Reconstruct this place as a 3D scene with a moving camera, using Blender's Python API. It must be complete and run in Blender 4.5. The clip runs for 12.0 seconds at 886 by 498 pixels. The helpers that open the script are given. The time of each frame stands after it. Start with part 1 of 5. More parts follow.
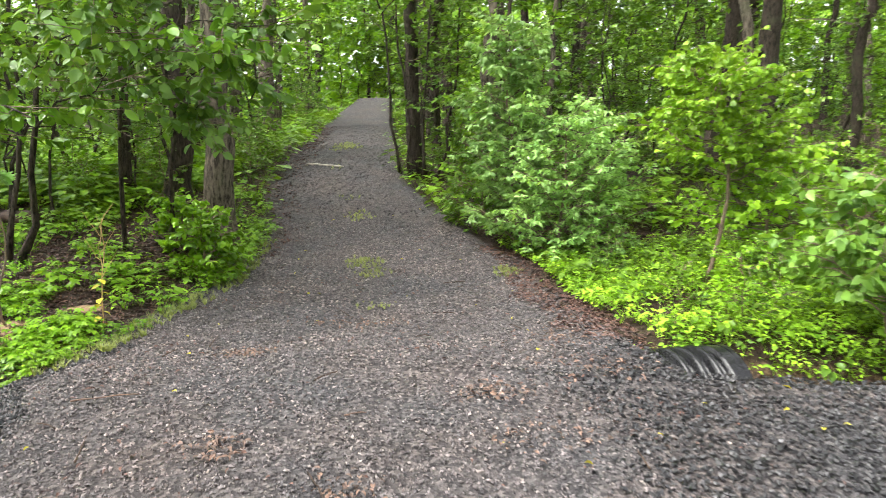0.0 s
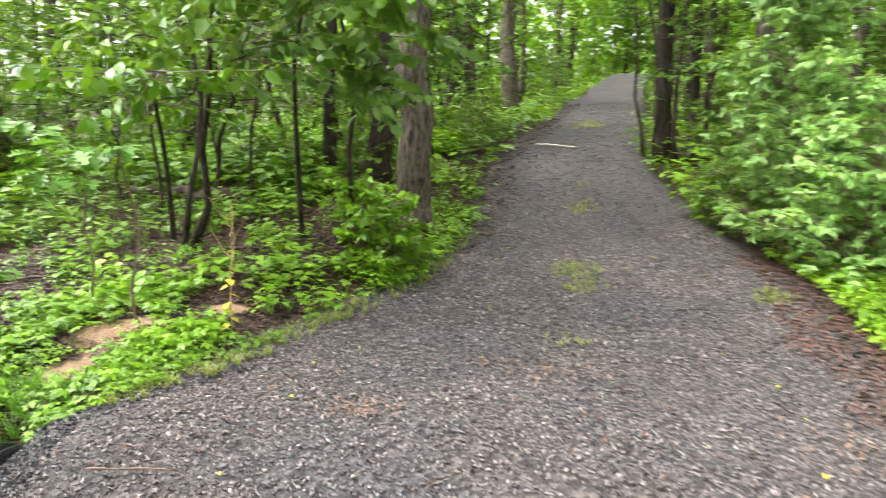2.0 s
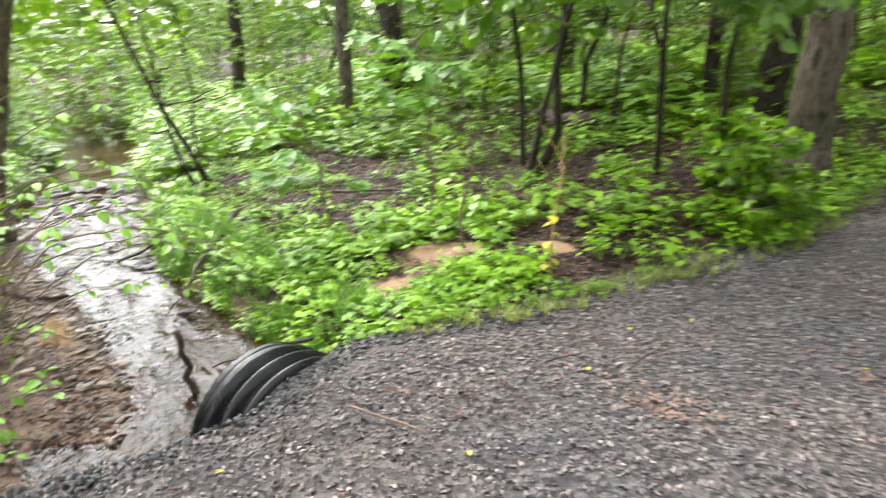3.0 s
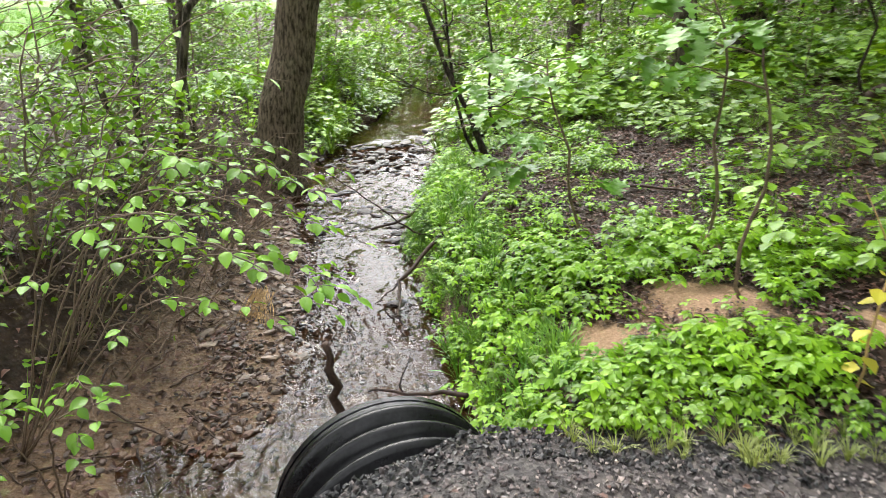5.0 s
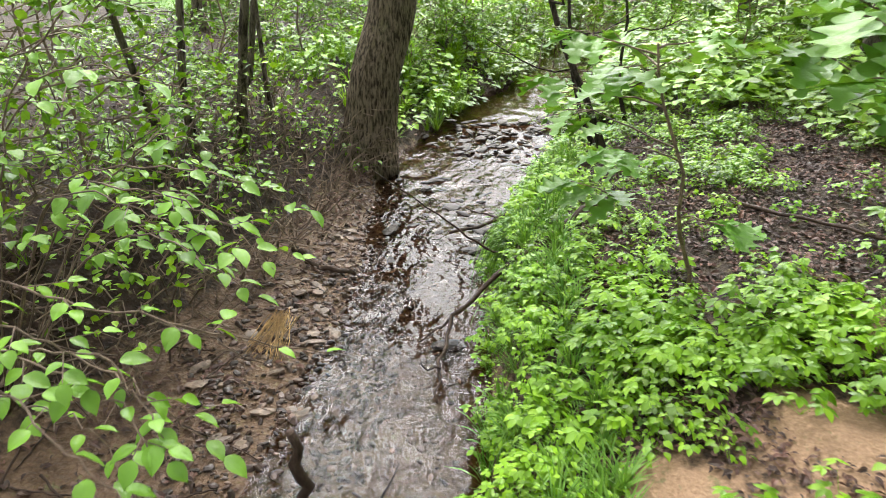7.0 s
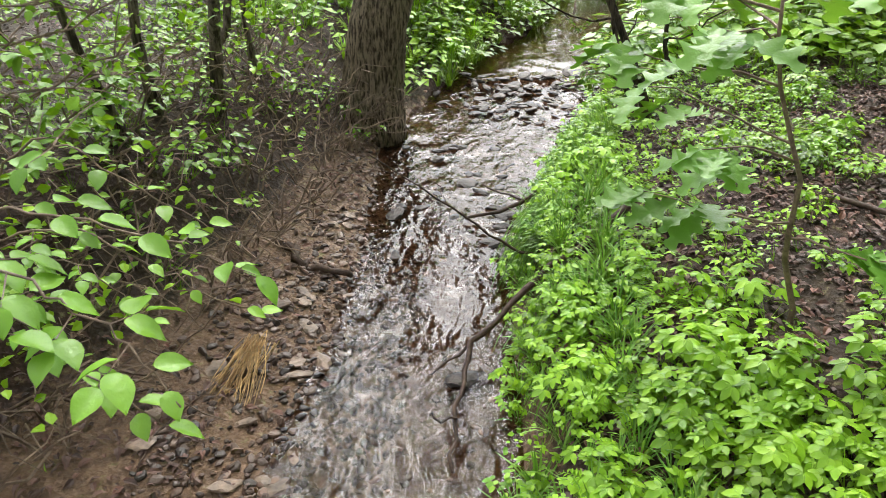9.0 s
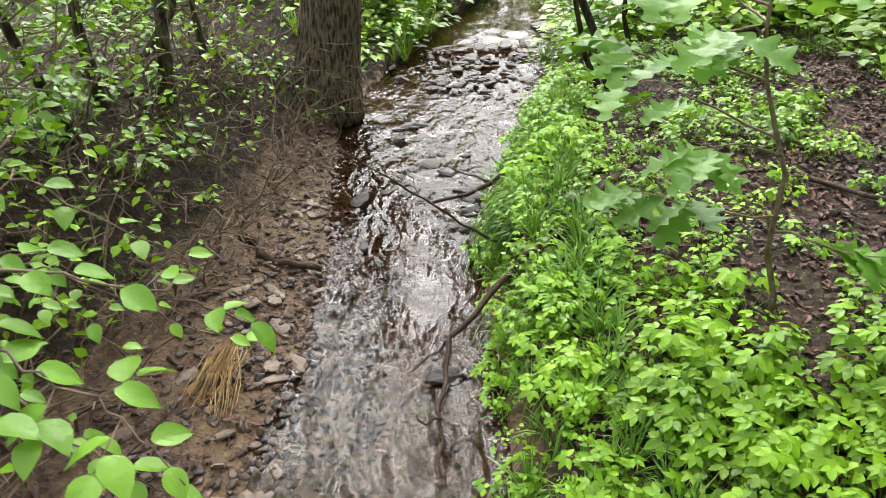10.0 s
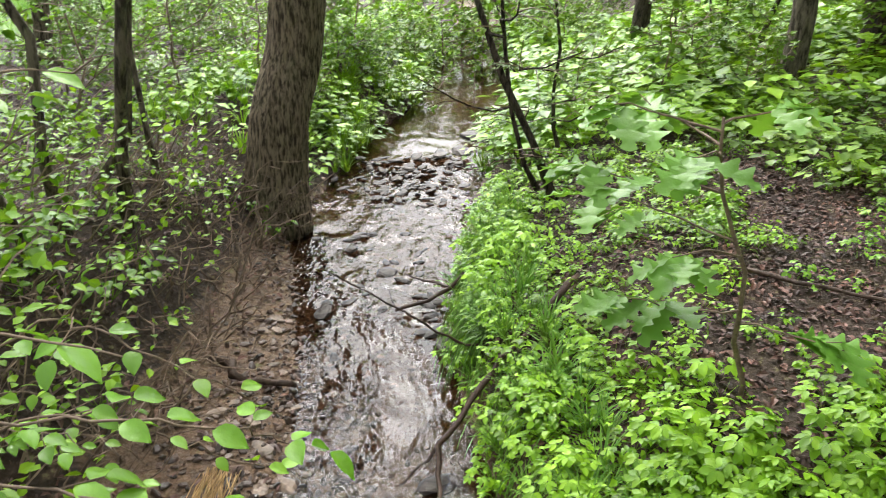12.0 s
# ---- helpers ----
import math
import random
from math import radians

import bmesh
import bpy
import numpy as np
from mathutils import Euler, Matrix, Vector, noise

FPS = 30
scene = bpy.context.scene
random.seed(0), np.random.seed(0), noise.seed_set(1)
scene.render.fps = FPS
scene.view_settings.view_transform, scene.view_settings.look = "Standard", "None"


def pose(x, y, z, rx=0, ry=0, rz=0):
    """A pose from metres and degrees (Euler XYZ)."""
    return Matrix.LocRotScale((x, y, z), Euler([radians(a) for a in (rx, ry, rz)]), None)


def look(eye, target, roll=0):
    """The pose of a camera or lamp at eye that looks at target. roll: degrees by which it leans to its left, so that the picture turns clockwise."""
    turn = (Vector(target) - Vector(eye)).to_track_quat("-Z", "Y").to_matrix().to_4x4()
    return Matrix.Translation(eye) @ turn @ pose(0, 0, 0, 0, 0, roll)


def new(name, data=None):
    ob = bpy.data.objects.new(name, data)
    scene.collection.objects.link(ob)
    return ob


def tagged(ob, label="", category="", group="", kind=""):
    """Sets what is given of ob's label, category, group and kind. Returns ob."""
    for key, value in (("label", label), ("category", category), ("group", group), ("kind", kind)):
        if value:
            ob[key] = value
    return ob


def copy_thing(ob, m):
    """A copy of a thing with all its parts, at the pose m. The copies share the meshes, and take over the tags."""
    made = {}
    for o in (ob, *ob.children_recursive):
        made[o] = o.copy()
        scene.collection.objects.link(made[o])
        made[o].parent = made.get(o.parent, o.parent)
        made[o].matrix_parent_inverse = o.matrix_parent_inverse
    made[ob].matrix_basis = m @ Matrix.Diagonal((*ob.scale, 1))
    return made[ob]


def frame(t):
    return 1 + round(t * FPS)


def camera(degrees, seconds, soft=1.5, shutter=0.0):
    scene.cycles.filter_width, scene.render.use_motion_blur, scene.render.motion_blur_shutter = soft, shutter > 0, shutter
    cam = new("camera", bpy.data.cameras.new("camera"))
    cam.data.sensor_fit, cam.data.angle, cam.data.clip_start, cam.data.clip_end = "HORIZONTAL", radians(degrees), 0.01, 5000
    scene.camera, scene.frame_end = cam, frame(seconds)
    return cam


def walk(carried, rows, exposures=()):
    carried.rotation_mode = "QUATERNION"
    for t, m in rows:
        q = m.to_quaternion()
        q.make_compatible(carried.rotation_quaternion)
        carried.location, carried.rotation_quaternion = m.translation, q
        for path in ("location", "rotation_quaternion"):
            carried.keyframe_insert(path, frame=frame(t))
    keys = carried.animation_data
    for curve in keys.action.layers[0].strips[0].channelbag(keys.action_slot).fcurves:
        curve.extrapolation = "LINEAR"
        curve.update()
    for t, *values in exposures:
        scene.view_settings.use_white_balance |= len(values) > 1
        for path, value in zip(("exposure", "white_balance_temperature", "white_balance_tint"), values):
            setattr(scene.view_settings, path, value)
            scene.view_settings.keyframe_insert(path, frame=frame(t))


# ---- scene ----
cam = camera(65.0, 12.0, soft=0.55, shutter=0.45)
METRES, EYE, TILT, LEAN, TURN = 6.8, 1.60, -8.7, 0.0, 0.0
ROWS = [
    (0.0, 0.0, 0.0, 0.0, -0.0, 0.0, 0.0),
    (0.5, 0.012, 0.0731, 0.012, 3.39, -0.86, -0.51),
    (1.0, 0.0193, 0.1478, 0.0227, 5.91, -1.31, -0.95),
    (1.5, 0.0266, 0.2167, 0.0256, 13.71, -1.5, -2.09),
    (2.0, 0.023, 0.2761, 0.0304, 20.44, -2.05, -3.16),
    (2.5, 0.0132, 0.3354, 0.0331, 34.37, -3.39, -5.1),
    (3.0, -0.0047, 0.3877, 0.0376, 51.36, -10.73, -7.02),
    (3.5, -0.0323, 0.4329, 0.0439, 61.34, -12.99, -7.86),
    (5.5, -0.1587, 0.5974, 0.0674, 86.32, -20.49, -8.72),
    (6.0, -0.2008, 0.6217, 0.0726, 89.92, -22.28, -8.79),
    (6.5, -0.2436, 0.639, 0.0765, 91.28, -22.78, -8.89),
    (7.0, -0.2811, 0.6498, 0.0783, 94.7, -23.71, -8.89),
    (9.0, -0.4099, 0.6356, 0.066, 95.5, -28.45, -8.84),
    (9.5, -0.4218, 0.6284, 0.0695, 92.31, -30.21, -8.94),
    (10.0, -0.4284, 0.618, 0.0749, 90.99, -30.71, -8.97),
    (10.5, -0.4207, 0.6049, 0.0828, 90.78, -30.66, -8.99),
    (11.0, -0.4158, 0.5916, 0.0868, 90.73, -29.81, -8.99),
    (11.5, -0.4188, 0.5807, 0.0854, 87.11, -24.97, -8.98),
    (12.0, -0.4159, 0.577, 0.0851, 83.53, -21.55, -8.84),
]
walk(cam, [(t, pose(0, 0, EYE, TILT, LEAN, TURN) @ pose(METRES * x, METRES * y, METRES * z, 90 + pitch, roll, yaw)) for t, x, y, z, yaw, pitch, roll in ROWS], [(0.0, 2.62), (1.5, 2.72), (2.4, 2.87), (3.2, 2.65), (5.3, 2.27), (12.0, 2.22)])

# ---- world, sun, exposure ----
SUN_EL, SUN_AZ = 54.0, 262.0
world = bpy.data.worlds.new("overcast_sky")
scene.world = world
world.use_nodes = True
wn, wl = world.node_tree.nodes, world.node_tree.links
sky = wn.new("ShaderNodeTexSky")
sky.sky_type = "NISHITA"
sky.sun_disc = False
sky.sun_elevation, sky.sun_rotation = radians(SUN_EL), radians(SUN_AZ)
sky.air_density, sky.dust_density, sky.ozone_density = 1.0, 4.0, 0.6
haze = wn.new("ShaderNodeHueSaturation")
haze.inputs["Saturation"].default_value = 0.12
wl.new(sky.outputs[0], haze.inputs["Color"])
wl.new(haze.outputs[0], wn["Background"].inputs["Color"])
wn["Background"].inputs["Strength"].default_value = 0.15
sun = new("sun", bpy.data.lights.new("sun", "SUN"))
sun.data.energy, sun.data.angle, sun.data.color = 0.7, radians(50), (1.0, 0.96, 0.87)
sun.matrix_world = look((0, 0, 30), (30 * math.sin(radians(SUN_AZ)) / -1.6, 30 * math.cos(radians(SUN_AZ)) / -1.6, 0))

rng = np.random.default_rng(7)


# ---- materials ----
def nodes_of(name):
    m = bpy.data.materials.new(name)
    m.use_nodes = True
    return m, m.node_tree.nodes, m.node_tree.links, m.node_tree.nodes["Principled BSDF"]


def ramp(ns, ls, source, stops):
    r = ns.new("ShaderNodeValToRGB")
    e = r.color_ramp.elements
    while len(e) < len(stops):
        e.new(0.5)
    for i, (p, c) in enumerate(stops):
        e[i].position, e[i].color = p, (*c, 1)
    ls.new(source, r.inputs[0])
    return r.outputs[0]


def tex(ns, ls, scale, detail=4.0, rough=0.6, kind="ShaderNodeTexNoise", vec=None):
    t = ns.new(kind)
    t.inputs["Scale"].default_value = scale
    if kind == "ShaderNodeTexNoise":
        t.inputs["Detail"].default_value, t.inputs["Roughness"].default_value = detail, rough
    if vec is None:
        g = ns.new("ShaderNodeNewGeometry")
        vec = g.outputs["Position"]
    ls.new(vec, t.inputs["Vector"])
    return t


def mixc(ns, ls, fac, a, b, mode="MIX"):
    m = ns.new("ShaderNodeMix")
    m.data_type, m.blend_type = "RGBA", mode
    for s, v in ((m.inputs[0], fac), (m.inputs[6], a), (m.inputs[7], b)):
        if isinstance(v, (int, float)):
            s.default_value = v
        elif isinstance(v, tuple):
            s.default_value = (*v, 1)
        else:
            ls.new(v, s)
    return m.outputs[2]


def bump(ns, ls, b, height, strength, distance):
    n = ns.new("ShaderNodeBump")
    n.inputs["Strength"].default_value, n.inputs["Distance"].default_value = strength, distance
    ls.new(height, n.inputs["Height"])
    ls.new(n.outputs[0], b.inputs["Normal"])


def leaf_mat(name, dark, mid, light, rough=0.34, thin=0.27):
    """Leaf: colour varies leaf by leaf and plant by plant; light shows through."""
    m, ns, ls, b = nodes_of(name)
    g = ns.new("ShaderNodeNewGeometry")
    o = ns.new("ShaderNodeObjectInfo")
    c = ramp(ns, ls, g.outputs["Random Per Island"], [(0.0, dark), (0.55, mid), (1.0, light)])
    n = tex(ns, ls, 1.7, 3)
    c = mixc(ns, ls, 0.45, c, ramp(ns, ls, n.outputs[0], [(0.38, tuple(0.75 * v for v in dark)), (0.66, light)]))
    hs = ns.new("ShaderNodeHueSaturation")
    mr = ns.new("ShaderNodeMapRange")
    mr.inputs[3].default_value, mr.inputs[4].default_value = 0.78, 1.2
    ls.new(o.outputs["Random"], mr.inputs[0])
    ls.new(mr.outputs[0], hs.inputs["Value"])
    ls.new(c, hs.inputs["Color"])
    ls.new(hs.outputs[0], b.inputs["Base Color"])
    b.inputs["Roughness"].default_value = rough
    b.inputs["Specular IOR Level"].default_value = 0.32
    fine = tex(ns, ls, 60, 3)
    bump(ns, ls, b, fine.outputs[0], 0.25, 0.01)
    tr = ns.new("ShaderNodeBsdfTranslucent")
    warm = mixc(ns, ls, 1.0, hs.outputs[0], (1.25, 1.15, 0.45), "MULTIPLY")
    ls.new(warm, tr.inputs["Color"])
    mx = ns.new("ShaderNodeMixShader")
    mx.inputs[0].default_value = thin
    ls.new(b.outputs[0], mx.inputs[1])
    ls.new(tr.outputs[0], mx.inputs[2])
    ls.new(mx.outputs[0], ns["Material Output"].inputs["Surface"])
    return m


def solid_mat(name, a, b_, scale, rough=0.8, relief=0.4, dist=0.01, fine=8.0, island=0.0):
    m, ns, ls, b = nodes_of(name)
    big, small = tex(ns, ls, scale, 3), tex(ns, ls, scale * fine, 5, 0.7)
    c = mixc(ns, ls, ramp(ns, ls, big.outputs[0], [(0.35, (0, 0, 0)), (0.65, (1, 1, 1))]), a, b_)
    c = mixc(ns, ls, 0.55, c, ramp(ns, ls, small.outputs[0], [(0.3, (0.25, 0.25, 0.25)), (0.7, (0.95, 0.95, 0.95))]), "OVERLAY")
    if island:
        g = ns.new("ShaderNodeNewGeometry")
        v = ramp(ns, ls, g.outputs["Random Per Island"], [(0.0, (1 - island,) * 3), (1.0, (1 + island,) * 3)])
        c = mixc(ns, ls, 1.0, c, v, "MULTIPLY")
    ls.new(c, b.inputs["Base Color"])
    b.inputs["Roughness"].default_value = rough
    bump(ns, ls, b, small.outputs[0], relief, dist)
    return m


def bark_mat(name, a, b_, scale):
    """Bark with long upright furrows."""
    m, ns, ls, b = nodes_of(name)
    tc = ns.new("ShaderNodeTexCoord")
    mp = ns.new("ShaderNodeMapping")
    mp.inputs["Scale"].default_value = (1, 1, 0.22)
    ls.new(tc.outputs["Object"], mp.inputs["Vector"])
    furrow = tex(ns, ls, scale, 5, 0.65, vec=mp.outputs[0])
    moss = tex(ns, ls, 2.5, 4)
    c = ramp(ns, ls, furrow.outputs[0], [(0.4, a), (0.58, b_)])
    c = mixc(ns, ls, ramp(ns, ls, moss.outputs[0], [(0.55, (0, 0, 0)), (0.75, (0.4, 0.4, 0.4))]), c, (0.10, 0.115, 0.06))
    ls.new(c, b.inputs["Base Color"])
    b.inputs["Roughness"].default_value = 0.85
    b.inputs["Specular IOR Level"].default_value = 0.2
    bump(ns, ls, b, furrow.outputs[0], 1.0, 0.03)
    return m


def ground_mat():
    """Soil and leaf litter, sand, stream mud and gravel, by the zones of the ground sheet."""
    m, ns, ls, b = nodes_of("ground_soil")
    n1, n2, n3 = tex(ns, ls, 1.1, 4), tex(ns, ls, 14, 6, 0.7), tex(ns, ls, 70, 4, 0.7)
    litter = ramp(ns, ls, n2.outputs[0], [(0.3, (0.012, 0.007, 0.005)), (0.5, (0.032, 0.018, 0.012)), (0.72, (0.085, 0.047, 0.03))])
    earth = ramp(ns, ls, n2.outputs[0], [(0.3, (0.014, 0.01, 0.006)), (0.7, (0.05, 0.034, 0.02))])
    c = mixc(ns, ls, ramp(ns, ls, n1.outputs[0], [(0.4, (0, 0, 0)), (0.6, (1, 1, 1))]), litter, earth)

    def zone(key, width=0.4):
        at = ns.new("ShaderNodeAttribute")
        at.attribute_name = key
        ad = ns.new("ShaderNodeMath")
        ad.operation = "MULTIPLY_ADD"
        ls.new(n2.outputs[0], ad.inputs[0])
        ad.inputs[1].default_value = 1.1
        ls.new(at.outputs["Fac"], ad.inputs[2])
        return ramp(ns, ls, ad.outputs[0], [(1.05 - width, (0, 0, 0)), (1.05 + width * 0.2, (1, 1, 1))])
    sand = ramp(ns, ls, n3.outputs[0], [(0.3, (0.25, 0.155, 0.095)), (0.7, (0.385, 0.25, 0.155))])
    c = mixc(ns, ls, zone("sand"), c, sand)
    mud = ramp(ns, ls, n2.outputs[0], [(0.3, (0.055, 0.034, 0.021)), (0.7, (0.185, 0.115, 0.069))])
    c = mixc(ns, ls, zone("mud"), c, mud)
    grass = ramp(ns, ls, n2.outputs[0], [(0.3, (0.06, 0.13, 0.02)), (0.7, (0.16, 0.30, 0.05))])
    c = mixc(ns, ls, zone("lawn"), c, grass)
    vo = tex(ns, ls, 42, kind="ShaderNodeTexVoronoi")
    stone = ramp(ns, ls, vo.outputs["Color"], [(0.1, (0.022, 0.02, 0.021)), (0.5, (0.056, 0.052, 0.053)), (0.95, (0.145, 0.135, 0.13))])
    tint = ramp(ns, ls, n1.outputs[0], [(0.35, (0.8, 0.82, 0.85)), (0.7, (1.15, 1.0, 0.92))])
    stone = mixc(ns, ls, 1.0, stone, tint, "MULTIPLY")
    c = mixc(ns, ls, zone("gravel"), c, stone)
    ls.new(c, b.inputs["Base Color"])
    b.inputs["Specular IOR Level"].default_value = 0.25
    wet = ns.new("ShaderNodeAttribute")
    wet.attribute_name = "mud"
    wr = ns.new("ShaderNodeMapRange")
    wr.inputs[3].default_value, wr.inputs[4].default_value = 0.8, 0.3
    ls.new(wet.outputs["Fac"], wr.inputs[0])
    ls.new(wr.outputs[0], b.inputs["Roughness"])
    hh = ns.new("ShaderNodeMath")
    hh.operation = "ADD"
    ls.new(n3.outputs[0], hh.inputs[0])
    ls.new(vo.outputs["Distance"], hh.inputs[1])
    bump(ns, ls, b, hh.outputs[0], 0.6, 0.02)
    return m


def gravel_mat(name="crushed_stone", tone=(1, 1, 1)):
    m, ns, ls, b = nodes_of(name)
    g = ns.new("ShaderNodeNewGeometry")
    c = ramp(ns, ls, g.outputs["Random Per Island"], [(0.0, (0.03, 0.03, 0.032)), (0.4, (0.075, 0.07, 0.073)), (0.75, (0.125, 0.116, 0.118)), (0.94, (0.185, 0.172, 0.17)), (1.0, (0.28, 0.262, 0.245))])
    n1, n2 = tex(ns, ls, 0.75, 4), tex(ns, ls, 90, 4)
    c = mixc(ns, ls, 1.0, c, ramp(ns, ls, n1.outputs[0], [(0.3, (0.68, 0.73, 0.78)), (0.7, (1.4, 1.27, 1.2))]), "MULTIPLY")
    c = mixc(ns, ls, 1.0, c, tone, "MULTIPLY")
    ls.new(c, b.inputs["Base Color"])
    b.inputs["Roughness"].default_value = 0.42
    bump(ns, ls, b, n2.outputs[0], 0.4, 0.004)
    return m


def water_mat(tint, name):
    """Shallow running water: clear, with ripples, and the sky in it."""
    m, ns, ls, b = nodes_of(name)
    ns.remove(b)
    clear, gloss, fr, mx = (ns.new("ShaderNodeBsdf" + k) if k in ("Transparent", "Glossy") else ns.new("ShaderNode" + k) for k in ("Transparent", "Glossy", "Fresnel", "MixShader"))
    clear.inputs["Color"].default_value = (*tint, 1)
    gloss.inputs["Roughness"].default_value = 0.03
    fr.inputs["IOR"].default_value = 1.38
    g = ns.new("ShaderNodeNewGeometry")
    mp = ns.new("ShaderNodeMapping")
    mp.inputs["Scale"].default_value = (0.75, 1.5, 1)
    ls.new(g.outputs["Position"], mp.inputs["Vector"])
    w1, w2 = tex(ns, ls, 6.5, 2, 0.45, vec=mp.outputs[0]), tex(ns, ls, 26, 2, 0.5, vec=mp.outputs[0])
    w1.inputs["Distortion"].default_value = 0.5
    s = ns.new("ShaderNodeMath")
    s.operation = "MULTIPLY_ADD"
    ls.new(w2.outputs[0], s.inputs[0])
    s.inputs[1].default_value = 0.16
    ls.new(w1.outputs[0], s.inputs[2])
    # calm in the pool upstream, rippled below the riffle
    sx, calm, mul = ns.new("ShaderNodeSeparateXYZ"), ns.new("ShaderNodeMapRange"), ns.new("ShaderNodeMath")
    ls.new(g.outputs["Position"], sx.inputs[0])
    ls.new(sx.outputs[0], calm.inputs[0])
    for k, v in enumerate((-10.4, -9.7, 0.1, 1.0)):
        calm.inputs[k + 1].default_value = v
    mul.operation = "MULTIPLY"
    ls.new(s.outputs[0], mul.inputs[0])
    ruffle, both = ns.new("ShaderNodeMapRange"), ns.new("ShaderNodeMath")
    both.operation = "MULTIPLY"
    ls.new(tex(ns, ls, 2.4, 3, 0.6, vec=mp.outputs[0]).outputs[0], ruffle.inputs[0])
    for k, v in enumerate((0.42, 0.64, 0.2, 0.8)):
        ruffle.inputs[k + 1].default_value = v
    ls.new(calm.outputs[0], both.inputs[0])
    ls.new(ruffle.outputs[0], both.inputs[1])
    ls.new(both.outputs[0], mul.inputs[1])
    bp = ns.new("ShaderNodeBump")
    bp.inputs["Strength"].default_value, bp.inputs["Distance"].default_value = 1.0, 0.05
    ls.new(mul.outputs[0], bp.inputs["Height"])
    ls.new(bp.outputs[0], gloss.inputs["Normal"])
    ls.new(bp.outputs[0], fr.inputs["Normal"])
    ls.new(fr.outputs[0], mx.inputs[0])
    ls.new(clear.outputs[0], mx.inputs[1])
    ls.new(gloss.outputs[0], mx.inputs[2])
    ls.new(mx.outputs[0], ns["Material Output"].inputs["Surface"])
    return m


LEAF_FOREST = leaf_mat("forest_leaf", (0.05, 0.12, 0.013), (0.125, 0.26, 0.022), (0.26, 0.44, 0.036))
LEAF_BRIGHT = leaf_mat("bright_leaf", (0.08, 0.19, 0.009), (0.18, 0.38, 0.015), (0.31, 0.54, 0.03), 0.3)
LEAF_BLUE = leaf_mat("pale_leaf", (0.06, 0.145, 0.018), (0.125, 0.26, 0.032), (0.22, 0.37, 0.06), 0.36)
LEAF_PALE = leaf_mat("pale_bush_leaf", (0.13, 0.28, 0.06), (0.30, 0.51, 0.14), (0.45, 0.67, 0.25), 0.32, 0.35)
LEAF_VINE = leaf_mat("yellow_green_vine_leaf", (0.13, 0.27, 0.02), (0.26, 0.48, 0.03), (0.39, 0.62, 0.05), 0.3)
LEAF_OAK = leaf_mat("wet_oak_leaf", (0.10, 0.24, 0.03), (0.15, 0.32, 0.05), (0.21, 0.40, 0.08), 0.3, 0.3)
LEAF_BRUSH = leaf_mat("brush_leaf", (0.075, 0.195, 0.017), (0.155, 0.345, 0.03), (0.27, 0.48, 0.055), 0.26)
LEAF_YELLOW = leaf_mat("yellow_leaf", (0.45, 0.42, 0.05), (0.60, 0.55, 0.06), (0.7, 0.62, 0.1), 0.4)
GRASS = leaf_mat("grass_blade", (0.07, 0.19, 0.02), (0.13, 0.30, 0.035), (0.24, 0.40, 0.08), 0.4)
GRASS_DRY = leaf_mat("thin_dry_grass", (0.16, 0.22, 0.06), (0.27, 0.33, 0.10), (0.38, 0.42, 0.16), 0.5)
DEAD_LEAF = solid_mat("dead_leaf", (0.10, 0.046, 0.031), (0.046, 0.025, 0.02), 3.0, 0.6, 0.3, 0.005, 12, 0.6)
SCRAP = solid_mat("bark_scrap", (0.17, 0.10, 0.07), (0.10, 0.068, 0.054), 5.0, 0.7, 0.3, 0.004, 9, 0.5)
STRAW = solid_mat("dry_straw", (0.42, 0.28, 0.12), (0.30, 0.19, 0.09), 9.0, 0.7, 0.3, 0.003, 6, 0.3)
BARK = bark_mat("grey_brown_bark", (0.026, 0.02, 0.015), (0.155, 0.127, 0.097), 34)
BARK_DARK = bark_mat("dark_bark", (0.012, 0.009, 0.007), (0.062, 0.047, 0.035), 36)
BARK_RIDGED = bark_mat("ridged_brown_bark", (0.03, 0.021, 0.014), (0.2, 0.155, 0.11), 46)
TWIG = solid_mat("twig_wood", (0.085, 0.058, 0.04), (0.17, 0.12, 0.082), 14.0, 0.75, 0.6, 0.004, 6, 0.35)
WETWOOD = solid_mat("wet_wood", (0.028, 0.018, 0.013), (0.07, 0.045, 0.032), 9.0, 0.6, 0.7, 0.006, 7)
ROCK_DARK = solid_mat("wet_dark_stone", (0.014, 0.012, 0.011), (0.042, 0.034, 0.029), 8.0, 0.5, 0.5, 0.008, 8, 0.5)
ROCK = solid_mat("shale_stone", (0.055, 0.04, 0.03), (0.125, 0.088, 0.062), 6.0, 0.5, 0.5, 0.008, 8, 0.55)
PALE_WOOD = solid_mat("bare_pale_wood", (0.42, 0.38, 0.31), (0.28, 0.25, 0.2), 9.0, 0.7, 0.5, 0.004)
PLASTIC = solid_mat("black_plastic", (0.007, 0.007, 0.008), (0.014, 0.014, 0.015), 5.0, 0.2, 0.08, 0.002, 12)
PLASTIC.node_tree.nodes["Principled BSDF"].inputs["Specular IOR Level"].default_value = 0.3
WETWOOD.node_tree.nodes["Principled BSDF"].inputs["Specular IOR Level"].default_value = 0.2
ROCK_DARK.node_tree.nodes["Principled BSDF"].inputs["Specular IOR Level"].default_value = 0.25
GROUND, GRAVEL = ground_mat(), gravel_mat("crushed_stone", (1.2, 1.12, 1.09))
# lane stone with the tree shade of the climb darkened into its tone
GRAVEL_SHADED = gravel_mat("shaded_stone", (0.66, 0.64, 0.63))
PEBBLE = gravel_mat("wet_brown_pebble", (0.68, 0.45, 0.31))
